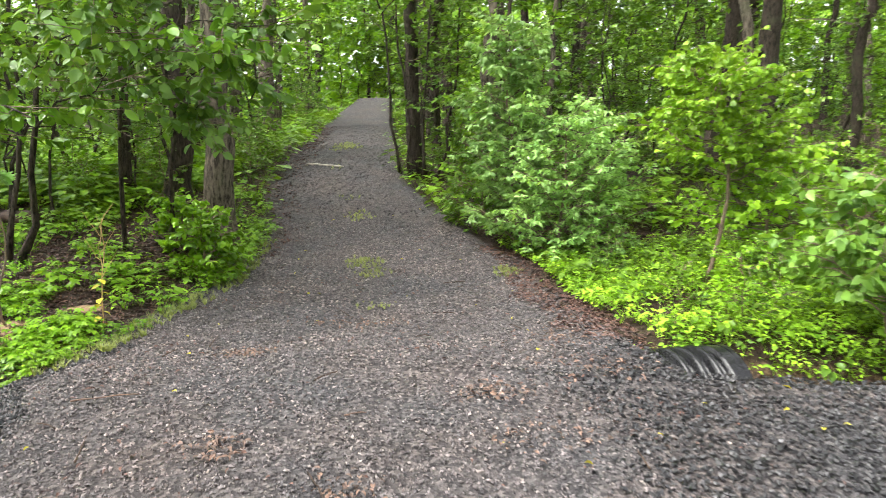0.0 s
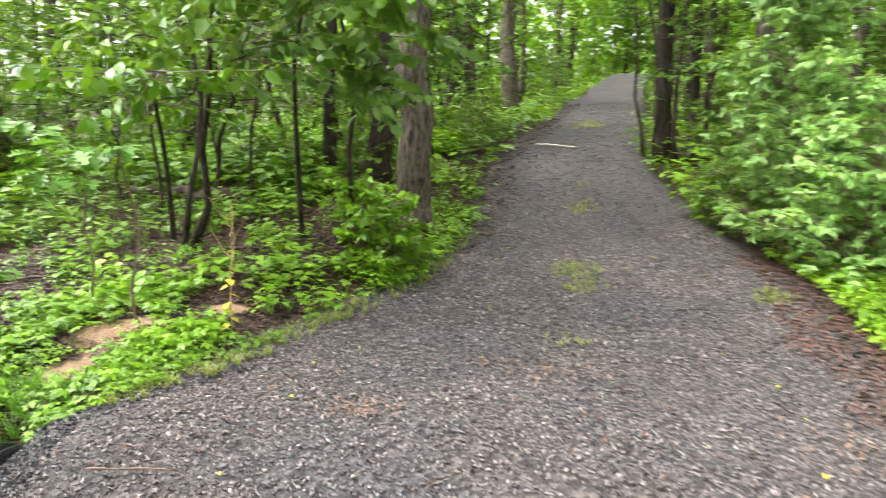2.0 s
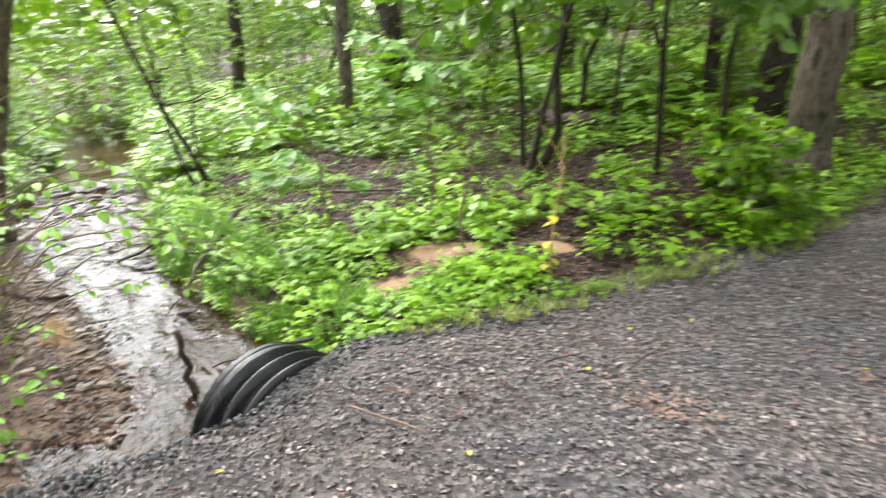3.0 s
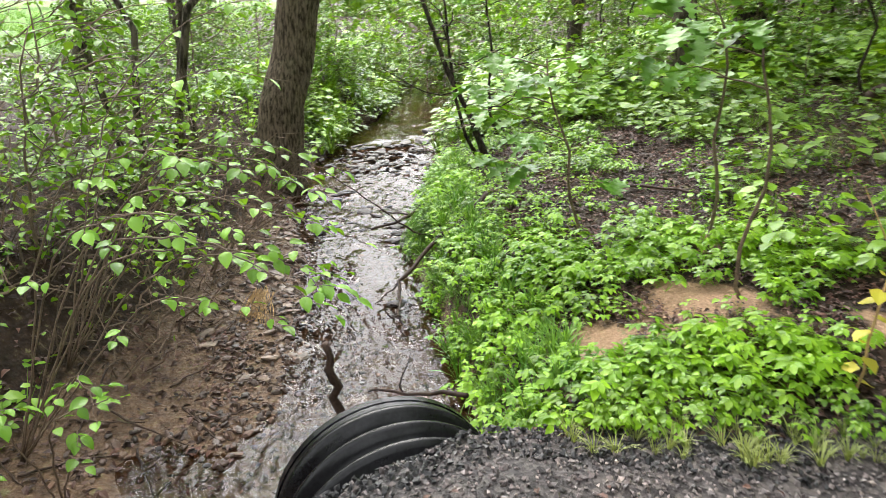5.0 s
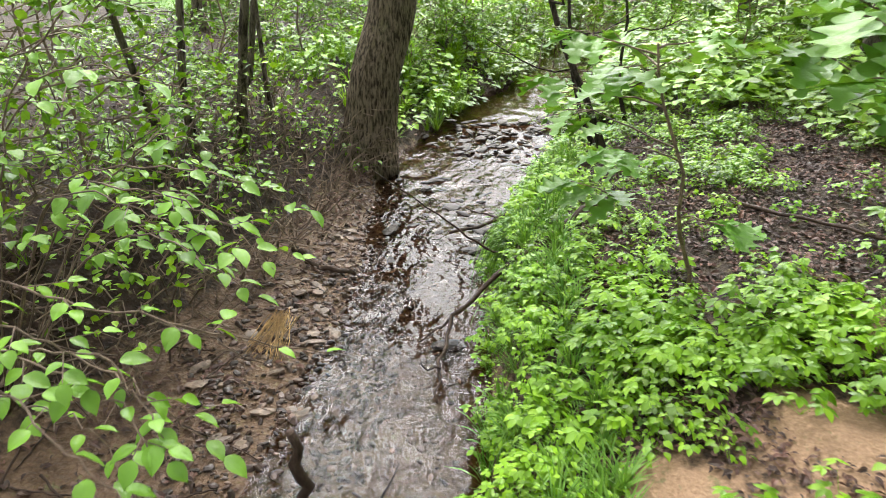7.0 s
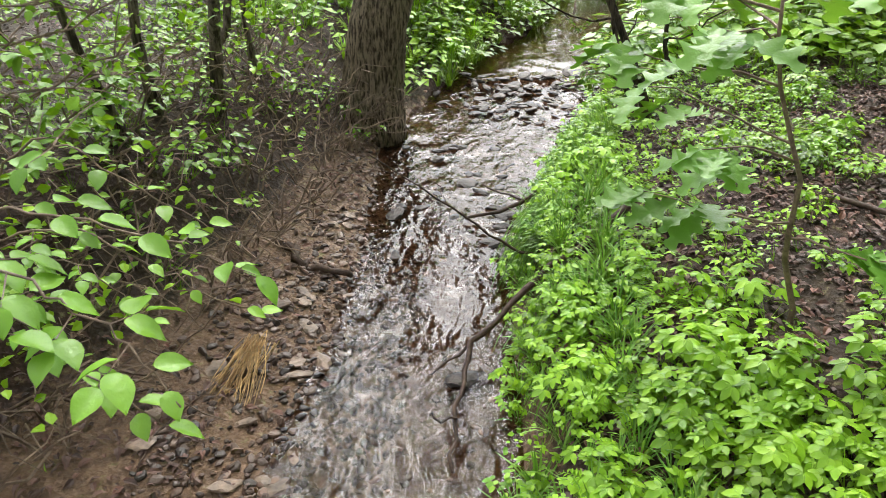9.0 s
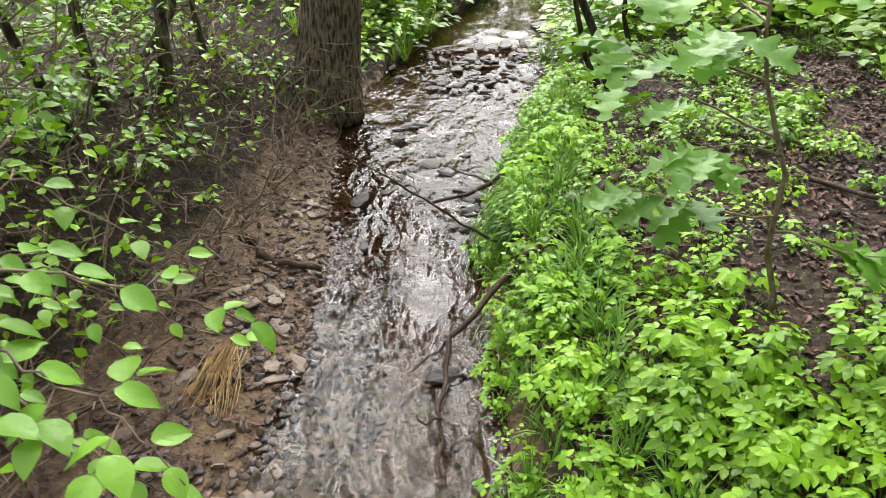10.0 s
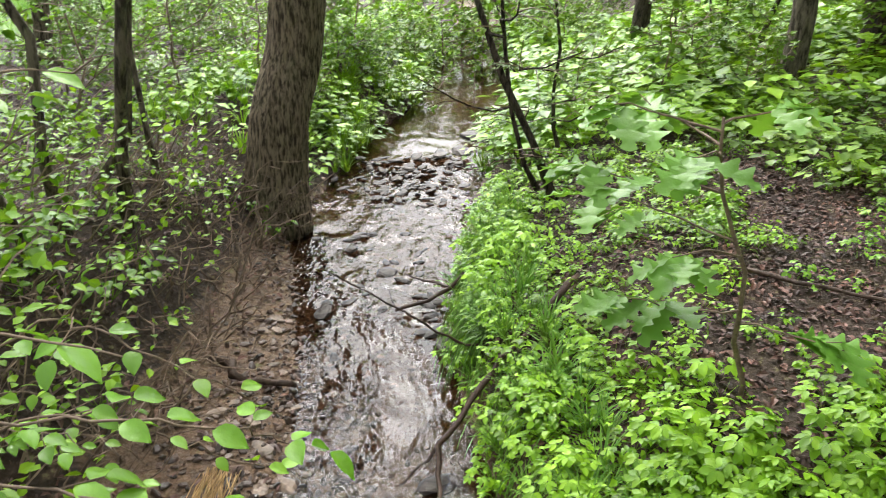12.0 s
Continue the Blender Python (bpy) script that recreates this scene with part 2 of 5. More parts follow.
PEBBLE_BED = gravel_mat("stream_bed_pebble", (1.35, 0.96, 0.74))
GRAVEL_FRESH = gravel_mat("fresh_dark_stone", (0.2, 0.215, 0.235))
WATER = water_mat((0.55, 0.445, 0.345), "stream_water")


# ---- mesh tools ----
def mesh_of(name, V, F, mat, smooth=False):
    """A mesh from an array of points and an array of faces (all with as many corners)."""
    me = bpy.data.meshes.new(name)
    V, F = np.asarray(V, np.float32), np.asarray(F, np.int32)
    k = F.shape[1]
    me.vertices.add(len(V))
    me.vertices.foreach_set("co", V.ravel())
    me.loops.add(F.size)
    me.loops.foreach_set("vertex_index", F.ravel())
    me.polygons.add(len(F))
    me.polygons.foreach_set("loop_start", np.arange(0, F.size, k, dtype=np.int32))
    me.polygons.foreach_set("use_smooth", np.full(len(F), smooth))
    me.update(calc_edges=True)
    me.materials.append(mat)
    return me


def join(pieces):
    Vs, Fs, n = [], [], 0
    for V, F in pieces:
        Vs.append(V)
        Fs.append(np.asarray(F) + n)
        n += len(V)
    return np.vstack(Vs), np.vstack(Fs)


def part(name, V, F, mat, parent=None, label="", smooth=False):
    ob = new(name, mesh_of(name, V, F, mat, smooth))
    ob.parent = parent
    if label:
        ob["label"] = label
    return ob


def unit(a):
    return a / np.maximum(np.linalg.norm(a, axis=-1, keepdims=True), 1e-9)


def scatter(tmpl, P, D, U, S):
    """Copies of a template at points P, its y along D, its z towards U, scaled by S."""
    V, F = tmpl
    P, D, U, S = np.asarray(P, float), unit(np.asarray(D, float)), np.asarray(U, float), np.asarray(S, float)
    X = unit(np.cross(D, U))
    Z = np.cross(X, D)
    S = np.broadcast_to(S.reshape(len(P), -1), (len(P), 1))
    out = P[:, None] + S[:, None] * (V[None, :, :1] * X[:, None] + V[None, :, 1:2] * D[:, None] + V[None, :, 2:] * Z[:, None])
    idx = F[None] + (np.arange(len(P)) * len(V))[:, None, None]
    return out.reshape(-1, 3), idx.reshape(-1, F.shape[1])


def leaf8(w=0.3, fold=0.07, droop=0.12):
    V = np.array([(0, 0, 0), (0, 0.35, 0), (0, 0.7, -droop * 0.3), (0, 1, -droop), (-w, 0.32, fold), (-w * 0.8, 0.66, fold * 0.6), (w, 0.32, fold), (w * 0.8, 0.66, fold * 0.6)])
    F = np.array([(0, 1, 4), (1, 5, 4), (1, 2, 5), (2, 3, 5), (0, 6, 1), (1, 6, 7), (1, 7, 2), (2, 7, 3)])
    return V, F


def leaf12(w=0.33, fold=0.06, droop=0.16):
    """A rounder leaf with a fold along the rib."""
    ys, ws = (0.0, 0.14, 0.42, 0.72, 1.0), (0.0, 0.72, 1.0, 0.68, 0.0)
    V = [(0, y, -droop * y * y) for y in ys] + [(s * w * q, y + 0.03, fold * q - droop * y * y) for s in (-1, 1) for y, q in zip(ys[1:4], ws[1:4])]
    F = [(0, 1, 5), (1, 6, 5), (1, 2, 6), (2, 7, 6), (2, 3, 7), (3, 4, 7), (0, 8, 1), (1, 8, 9), (1, 9, 2), (2, 9, 10), (2, 10, 3), (3, 10, 4)]
    return np.array(V), np.array(F)


def leaf_fine(w=0.33, cup=0.1, droop=0.2):
    """A large oval leaf with a pointed tip, sunk rib and slightly wavy rim."""
    ys = np.array([0, 0.08, 0.22, 0.4, 0.58, 0.74, 0.88, 1.0])
    ws = w * np.array([0.02, 0.42, 0.82, 1.0, 0.92, 0.66, 0.3, 0.0])
    V, F = [], []
    for i, (y, q) in enumerate(zip(ys, ws)):
        for u in (-1, -0.55, 0, 0.55, 1):
            V.append((u * q, y + 0.02 * abs(u), cup * abs(u) * q * 2 - droop * y * y + 0.012 * math.sin(i * 2.3 + u * 3) * abs(u)))
    for i in range(7):
        for j in range(4):
            a = i * 5 + j
            F += [(a, a + 1, a + 6), (a, a + 6, a + 5)]
    return np.array(V), np.array(F)


def leaf2(w=0.3, fold=0.06):
    return np.array([(0, 0, 0), (-w, 0.45, fold), (0, 1, -0.08), (w, 0.45, fold)]), np.array([(0, 2, 1), (0, 3, 2)])


def oak_leaf():
    """A round-lobed oak leaf, folded a little along its rib."""
    n = 23
    y = np.linspace(0, 1, n)
    env = 0.36 * np.clip(np.sin(np.pi * np.clip(y * 0.93 + 0.05, 0, 1) ** 1.25), 0, 1) ** 0.8
    w = env * (0.68 + 0.32 * np.sin(2 * np.pi * 3.7 * y - 1.9)) + 0.008
    z = -0.14 * y * y
    V = [(0, a, c) for a, c in zip(y, z)]
    for s in (-1, 1):
        V += [(s * b, a + 0.22 * b, c + 0.22 * b + 0.02 * math.sin(a * 19)) for a, b, c in zip(y, w, z)]
    F = []
    for i in range(n - 1):
        F += [(i, i + 1, n + i + 1), (i, n + i + 1, n + i), (i, 2 * n + i + 1, i + 1), (i, 2 * n + i, 2 * n + i + 1)]
    return np.array(V), np.array(F)


def palmate(k=5, w=0.28):
    """A leaf of k leaflets spread like fingers."""
    a = np.radians(np.linspace(-105, 105, k)) if k > 3 else np.radians([-80, 0, 80])
    D = np.stack([np.sin(a), np.cos(a), -0.15 * np.ones(k)], 1)
    return scatter(leaf12(w), D * 0.06, D, np.tile((0, 0, 1.0), (k, 1)), 1 - 0.22 * np.abs(a) / 1.8)


def tube(path, radii, sides=6, rough=0.0, r=rng, ridge=0.0):
    path, radii = np.asarray(path, float), np.asarray(radii, float)
    T = unit(np.gradient(path, axis=0))
    ref = np.array((0.31, 0.95, 0.05)) if abs(T[0, 2]) > 0.7 else np.array((0, 0, 1.0))
    A = unit(np.cross(T, ref))
    B = np.cross(T, A)
    ang = np.linspace(0, 2 * np.pi, sides, endpoint=False)
    rad = radii[:, None] * (1 + rough * r.normal(size=(len(path), sides)))
    if ridge:
        furrows = r.normal(size=(1, sides)) + 0.45 * r.normal(size=(len(path), sides))
        rad = rad * (1 + ridge * furrows)
    V = path[:, None] + rad[..., None] * (np.cos(ang)[None, :, None] * A[:, None] + np.sin(ang)[None, :, None] * B[:, None])
    i, j = np.meshgrid(np.arange(len(path) - 1), np.arange(sides), indexing="ij")
    a, b = i * sides + j, i * sides + (j + 1) % sides
    q = np.stack([a, b, b + sides, a + sides], -1).reshape(-1, 4)
    F = np.vstack([q[:, [0, 1, 2]], q[:, [0, 2, 3]]])
    n = len(path) * sides
    V = np.vstack([V.reshape(-1, 3), path[:1], path[-1:]])
    k = np.arange(sides)
    caps = np.vstack([np.stack([(k + 1) % sides, k, np.full(sides, n)], 1), np.stack([k + n - sides, (k + 1) % sides + n - sides, np.full(sides, n + 1)], 1)])
    return V, np.vstack([F, caps])


def wiggly(start, end, n=7, amp=0.05, sag=0.0, r=rng):
    s = np.linspace(0, 1, n)[:, None]
    p = np.asarray(start, float) * (1 - s) + np.asarray(end, float) * s
    w = np.cumsum(r.normal(size=(n, 3)), 0) * amp
    w -= w[:1] * (1 - s) + w[-1:] * s
    p += w
    p[:, 2] -= sag * 4 * (s * (1 - s))[:, 0]
    return p


# ---- the lie of the land ----
WATER_Z = -0.5
XS = [-40, -22, -16, -13, -11.5, -10, -9, -8, -7, -6, -5, -4, -3, -2.4]
Y_LEFT = [9.0, 6.3, 5.1, 4.6, 4.0, 3.7, 3.45, 3.35, 3.5, 3.65, 3.65, 3.62, 3.3, 3.2]
Y_RIGHT = [10.2, 7.7, 6.8, 6.25, 5.95, 5.35, 5.0, 4.75, 4.55, 4.42, 4.45, 4.48, 4.4, 4.3]
Y_BANK = [9.0, 6.3, 5.1, 4.6, 4.0, 3.65, 3.4, 3.28, 3.18, 3.08, 2.9, 2.65, 2.3, 2.3]


def fbm(x, y, f):
    return (np.sin(x * f * 1.7 + 1.3 * np.sin(y * f * 1.1)) + np.sin(y * f * 1.9 + 2.1 + 1.1 * np.sin(x * f * 1.3)) + 0.5 * np.sin((x + y) * f * 3.1 + 0.7) + 0.5 * np.sin((x - y) * f * 3.7)) / 3


def road_z(y):
    return np.interp(y, [-40, -8, 8, 10, 12, 14, 17, 22, 35, 45, 90], [-0.4, 0, 0, 0.18, 0.52, 0.93, 1.3, 1.85, 3.75, 4.3, 5])


def road_edges(y):
    l = np.interp(y, [-20, 0, 2.6, 3.2, 3.6, 3.85, 4.3, 5.3, 6.4, 7.5, 10.4, 14, 22, 35, 60], [-2.6, -2.6, -2.52, -2.4, -2.42, -2.62, -2.9, -2.62, -2.58, -2.4, -2.55, -3.25, -3.85, -4.1, -1.5])
    rr = np.interp(y, [-20, 4.2, 4.5, 4.7, 5.4, 6, 6.8, 9, 10.4, 14, 22, 35, 60], [14, 9, 2.6, 1.62, 1.4, 1.3, 1.15, 0.85, 0.25, -1.0, -1.75, -2.7, 0.5])
    return l, rr


def smooth(a, b, v):
    t = np.clip((v - a) / (b - a), 0, 1)
    return t * t * (3 - 2 * t)


def land(x, y):
    """Height of the ground at (x, y)."""
    x, y = np.asarray(x, float), np.asarray(y, float)
    xw = np.clip(x, -40, -2.4)
    yl, yr, yb = np.interp(xw, XS, Y_LEFT), np.interp(xw, XS, Y_RIGHT), np.interp(xw, XS, Y_BANK)
    wz = water_z(x)
    rise = np.maximum(road_z(y), 0)
    # bank beyond the far side of the stream
    d = y - yr
    far = np.where(d < 1.0, wz + 0.02 + 0.28 * smooth(0, 0.2, d) + 0.22 * smooth(0.1, 1.0, d), wz + 0.52 + 0.14 * (np.minimum(d, 6) - 1) + 0.085 * np.maximum(d - 6, 0))
    # shallow bar and bank on the near side
    e = yb - y
    near = np.where(e < 0, wz + 0.03 - 0.05 + 0.12 * np.clip((yl - y) / np.maximum(yl - yb, 0.05), 0, 1), wz + 0.10 + 0.62 * smooth(0, 0.9, e) + 0.05 * np.clip(e - 0.6, 0, 12))
    mid = (yl + yr) / 2
    bed = wz - 0.03 - np.interp(x, [-20, -11, -9.5, -8, -5, -3], [0.12, 0.14, 0.03, 0.05, 0.06, 0.12]) * np.clip(1 - ((y - mid) / np.maximum((yr - yl) / 2, 0.1)) ** 2, 0, 1)
    west = np.where(y > yr, far, np.where(y < yl, near, bed))
    west += 0.035 * fbm(x, y, 2.3) * smooth(0.15, 1.0, np.maximum(d, e)) + 0.2 * fbm(x, y, 0.35) * smooth(3, 9, np.maximum(d, e))
    # muddy backwater beside the pipe mouth
    west -= 0.075 * np.exp(-((x + 3.7) / 0.6) ** 2 - ((y - 2.95 - 0.1 * fbm(x, y, 3.0)) / 0.22) ** 2) * (1 + 0.7 * fbm(x, y, 5.0))
    # east of the road
    yc = np.interp(x, [2.0, 4, 8, 14, 40], [5.0, 5.15, 4.9, 4.2, 1.0])
    g = np.abs(y - yc)
    east = np.minimum(-0.62 + 0.5 * smooth(0.35, 1.1, g) + 0.03 * np.minimum(np.maximum(g - 1.1, 0), 6), 2) + 0.75 * rise * smooth(1.5, 6, y - yc)
    east += 0.04 * fbm(x, y, 1.9) + 0.15 * fbm(x, y, 0.4) * smooth(3, 8, g)
    l, rr = road_edges(y)
    rz = road_z(y) + 0.03 * np.exp(-((x - (l + rr) / 2) / 0.7) ** 2) + 0.012 * fbm(x, y, 2.1)
    rz += 0.10 * np.exp(-((y - 4.6 - 0.22 * x) / 0.9) ** 2) * smooth(-2.95, -2.3, x) * smooth(1.9, 1.3, x)
    # shoulders beside the road
    wl_ = smooth(0.0, np.where(y < 4.7, 0.42, 1.0), l - x)
    wr_ = smooth(0.0, 0.55, x - rr)
    h = rz * (1 - wl_) * (1 - wr_) + west * wl_ + east * wr_
    return h


def water_z(x):
    return np.interp(x, [-22, -15, -10.2, -9.0, -8.0, 3], [-0.3, -0.38, -0.40, -0.46, -0.5, -0.52])


def zones(x, y):
    l, rr = road_edges(y)
    wob = 0.08 * fbm(x, y, 4.0)
    rag = 0.35 * fbm(x, y, 6.5)
    gravel = np.clip(0.5 + 3.0 * (np.minimum(x - l, rr - x) + wob + 0.12), 0, 1)
    xw = np.clip(x, -40, -2.4)
    yl, yr, yb = np.interp(xw, XS, Y_LEFT), np.interp(xw, XS, Y_RIGHT), np.interp(xw, XS, Y_BANK)
    mud = np.where(x < -2.5, np.clip(0.5 + 3 * np.minimum(y - yb + np.interp(x, [-9.5, -8.5], [-0.25, 0.1]), yr - y), 0, 1), np.where(x > 1.8, np.clip(1.2 - 1.2 * np.abs(y - 5.0), 0, 1), 0))

    def blob(cx, cy, rx, ry):
        return np.clip(1.3 - np.hypot((x - cx) / rx, (y - cy) / ry) + rag, 0, 1)
    rag = rag + 0.3 * fbm(x + 3, y, 13.0)
    sand = np.maximum.reduce([blob(-3.78, 5.62, 0.3, 0.3), blob(-3.6, 5.0, 0.22, 0.22), blob(-3.45, 5.35, 0.2, 0.14), blob(-3.3, 6.25, 0.16, 0.1), blob(-4.45, 6.0, 0.2, 0.12)])
    lawn = np.maximum(smooth(-13, -15, x) * smooth(1.0, -1.5, y), 0)
    return gravel, mud, sand, lawn


def steps(spans):
    out = []
    for a, b, s in spans:
        out.append(np.arange(a, b, s))
    return np.concatenate(out)


gx = np.unique(np.concatenate([-np.geomspace(25, 600, 24), steps([(-25, -15, 0.5), (-15, 4, 0.12), (4, 14, 0.4)]), np.geomspace(14, 600, 24)]))
gy = np.unique(np.concatenate([-np.geomspace(3, 600, 26), steps([(-3, 0, 0.4), (0, 13, 0.12), (13, 45, 0.35)]), np.geomspace(46, 600, 20)]))
GX, GY = np.meshgrid(gx, gy, indexing="ij")
GV = np.stack([GX, GY, land(GX, GY)], -1).reshape(-1, 3)
ii, jj = np.meshgrid(np.arange(len(gx) - 1), np.arange(len(gy) - 1), indexing="ij")
a0 = ii * len(gy) + jj
GF = np.stack([a0, a0 + len(gy), a0 + len(gy) + 1, a0 + 1], -1).reshape(-1, 4)
ZN = dict(zip(("gravel", "mud", "sand", "lawn"), zones(GV[:, 0], GV[:, 1])))
on_road = ZN["gravel"][GF].mean(1) > 0.5


def sheet(name, faces, label):
    used = np.unique(faces)
    back = np.zeros(len(GV), np.int64)
    back[used] = np.arange(len(used))
    ob = part(name, GV[used], back[faces], GROUND, smooth=True)
    for key, val in ZN.items():
        at = ob.data.attributes.new(key, "FLOAT", "POINT")
        at.data.foreach_set("value", val[used].astype(np.float32))
    return tagged(ob, label, name, kind="structure")


sheet("ground", GF[~on_road], "dark woodland soil with brown leaf litter, sand and mud")
sheet("road", GF[on_road], "grey crushed stone gravel lane climbing into woods")

# water: one sheet that follows the stream, slightly stepped at the riffle
wx = np.concatenate([np.arange(-30, -12, 0.5), np.arange(-12, -2.2, 0.08)])
ws = np.linspace(0, 1, 26)
WX, WS = np.meshgrid(wx, ws, indexing="ij")
lo, hi = np.interp(WX, XS, Y_LEFT) - np.interp(WX, [-5.4, -4.8], [0.45, 1.25]), np.interp(WX, XS, Y_RIGHT) + 0.2
WYY = lo + (hi - lo) * WS
WZZ = water_z(WX) + 0.004 * fbm(WX, WYY, 9.0) + 0.006 * fbm(WX * 0.6, WYY, 5.0)
i2, j2 = np.meshgrid(np.arange(len(wx) - 1), np.arange(25), indexing="ij")
w0 = i2 * 26 + j2
tagged(part("water", np.stack([WX, WYY, WZZ], -1).reshape(-1, 3), np.stack([w0, w0 + 26, w0 + 27, w0 + 1], -1).reshape(-1, 4), WATER, smooth=True), "shallow clear brown stream running over pebbles", "stream", kind="structure")
ex = np.linspace(2.0, 16, 40)
EX, ES = np.meshgrid(ex, np.linspace(-0.8, 0.8, 6), indexing="ij")
EY = np.interp(EX, [2.0, 4, 8, 14, 40], [5.0, 5.15, 4.9, 4.2, 1.0]) + ES
i2, j2 = np.meshgrid(np.arange(39), np.arange(5), indexing="ij")
w0 = i2 * 6 + j2
tagged(part("water", np.stack([EX, EY, np.full_like(EX, -0.53)], -1).reshape(-1, 3), np.stack([w0, w0 + 6, w0 + 7, w0 + 1], -1).reshape(-1, 4), WATER, smooth=True), "muddy stream leaving the culvert pipe below weeds", "stream", kind="structure")


# ---- culvert pipe ----
def culvert():
    a, b, r = np.array((-3.24, 3.98, -0.51)), np.array((2.15, 5.08, -0.38)), 0.47
    length = np.linalg.norm(b - a)
    pipe = tagged(new("culvert_pipe"), "black corrugated plastic culvert pipe under the gravel lane", "drain pipe")
    s = np.arange(0, length + 0.001, 0.0125)
    wave = np.sin(2 * np.pi * s / 0.118)
    prof = r - 0.07 * (0.5 + 0.5 * np.sign(wave) * np.abs(wave) ** 0.75)
    prof[s < 0.07] = r - 0.012
    prof[s > length - 0.13] = r - 0.012
    p = a + (b - a) / length * s[:, None]
    V, F = tube(p, prof, 56)
    shell = part("corrugated_shell", V, F[:-112], PLASTIC, pipe, smooth=True)
    V, F = tube(p[::12], np.full(len(p[::12]), r - 0.07), 40)
    part("liner", V, F[:-80], PLASTIC, pipe, "smooth black inner liner", True)
    for q, d in ((a, 1), (b, -1)):
        ring = []
        dirn = (b - a) / length * d
        pts = np.array([q - dirn * 0.003, q + dirn * 0.03])
        V1, F1 = tube(pts, [r - 0.008] * 2, 48)
        V2, F2 = tube(pts, [r - 0.072] * 2, 48)
        F1, F2 = F1[:96], F2[:96]
        k = np.arange(48)
        n = (k + 1) % 48
        off = len(V1)
        cap = np.vstack([np.stack([k, n, n + off], 1), np.stack([k, n + off, k + off], 1)])
        part("rim", np.vstack([V1, V2]), np.vstack([F1, F2 + off, cap]), PLASTIC, shell)


culvert()


# ---- trees, saplings, bushes ----
def leaf_sprays(starts, ends, per, size, r, tmpl, flat=0.75, droop=0.15, spread=0.35):
    """Leaves set along twigs, alternately to both sides, as flat sprays."""
    n = len(starts)
    t = r.uniform(0.25, 1.05, (n, per))[..., None]
    P = starts[:, None] * (1 - t) + ends[:, None] * t
    D = unit(ends - starts)[:, None] * 0.55
    side = unit(np.cross(D, np.array((0, 0, 1.0))))
    D = D + side * r.choice([-1, 1], (n, per, 1)) * r.uniform(0.3, 1.1, (n, per, 1)) + r.normal(size=(n, per, 3)) * spread
    D[..., 2] -= droop
    U = np.array((0, 0, 1.0)) * flat + r.normal(size=(n, per, 3)) * (1 - flat)
    S = size * r.uniform(0.6, 1.25, n * per)
    return scatter(tmpl, P.reshape(-1, 3), D.reshape(-1, 3), U.reshape(-1, 3), S)


def woody(name, h, radius, seed, limbs, low, reach, twigs, per, size, tmpl, leaf, bark, lean=(0, 0), upward=0.35, sides=8, label="", category="tree", crown_top=1.0, wob=0.03, flat=0.75, twig_r=0.005, aim=None, split=True, droop=0.15, ridge=0.0):
    """A woody plant: tapered stem, limbs that fork into twigs, leaves on the twigs."""
    r = np.random.default_rng(seed)
    root = new(name)
    n = max(8, int(h * 2.2))
    path = wiggly((0, 0, -0.15), (lean[0], lean[1], h), n, wob * h ** 0.5, r=r)
    s = np.linspace(0, 1, n)
    rad = radius * (1 - 0.75 * s) * (1 + 0.45 * np.exp(-s * h / max(radius * 1.6, 0.02)))
    if ridge:
        fine_s = np.linspace(0, 1, n * 3)
        path3 = np.stack([np.interp(fine_s, s, path[:, k]) for k in range(3)], 1)
        stem = tube(path3, np.interp(fine_s, s, rad), sides, 0.006, r, ridge)
    else:
        stem = tube(path, rad, sides, 0.04, r)
    starts, ends, arms, fine = [], [], [], []
    for i in range(limbs):
        f = low + (crown_top - low) * (i + r.uniform(0, 0.9)) / limbs
        p0 = np.array([np.interp(f, s, path[:, k]) for k in range(3)])
        ang = i * 2.4 + r.uniform(-0.5, 0.5)
        if aim is not None:
            ang = math.radians(aim) + r.uniform(-0.9, 0.9)
        ln = reach * r.uniform(0.55, 1.1) * (1.0 - 0.45 * max(f - low, 0) / max(1 - low, 0.01))
        d = np.array((math.cos(ang), math.sin(ang), upward + r.uniform(-0.15, 0.3)))
        lp = wiggly(p0, p0 + d * ln, 6, 0.05 * ln, sag=0.06 * ln, r=r)
        lq = lp if split else lp[[0, 2, 5]]
        r0 = min(np.interp(f, s, rad) * 0.55, 0.07)
        V, F = tube(lq, np.linspace(r0, max(r0 * 0.25, 0.004), len(lq)), 5 if split else 3, r=r)
        arms.append((V, F if split else F[:-6]))
        for k in range(twigs):
            u = r.uniform(0.25, 1.0)
            q0 = np.array([np.interp(u * 5, np.arange(6), lp[:, c]) for c in range(3)])
            td = unit(d * (0.6, 0.6, 0.3) + r.normal(size=3) * (0.75, 0.75, 0.3)) * reach * r.uniform(0.22, 0.5)
            starts.append(q0)
            ends.append(q0 + td)
            if split:
                fine.append(tube(np.array([q0, q0 + td / 2 + (0, 0, 0.02), q0 + td]), [twig_r, twig_r * 0.7, twig_r * 0.4], 3, r=r))
            else:
                V, F = tube(np.array([q0, q0 + td]), [twig_r * 1.3, twig_r * 0.6], 3, r=r)
                fine.append((V, F[:6]))
    if split:
        part("trunk", *stem, bark, root, smooth=True)
        for V, F in arms:
            part("limb", V, F, bark, root)
        part("twigwork", *join(fine), TWIG, root)["kind"] = "stuff"
    else:
        part("stem", *join([stem] + arms + fine), bark, root)
    V, F = leaf_sprays(np.array(starts), np.array(ends), per, size, r, tmpl, flat, droop)
    crown = part("crown", V, F, leaf, root, smooth=len(tmpl[0]) > 4)
    crown["kind"] = "stuff"
    return tagged(root, label, category)


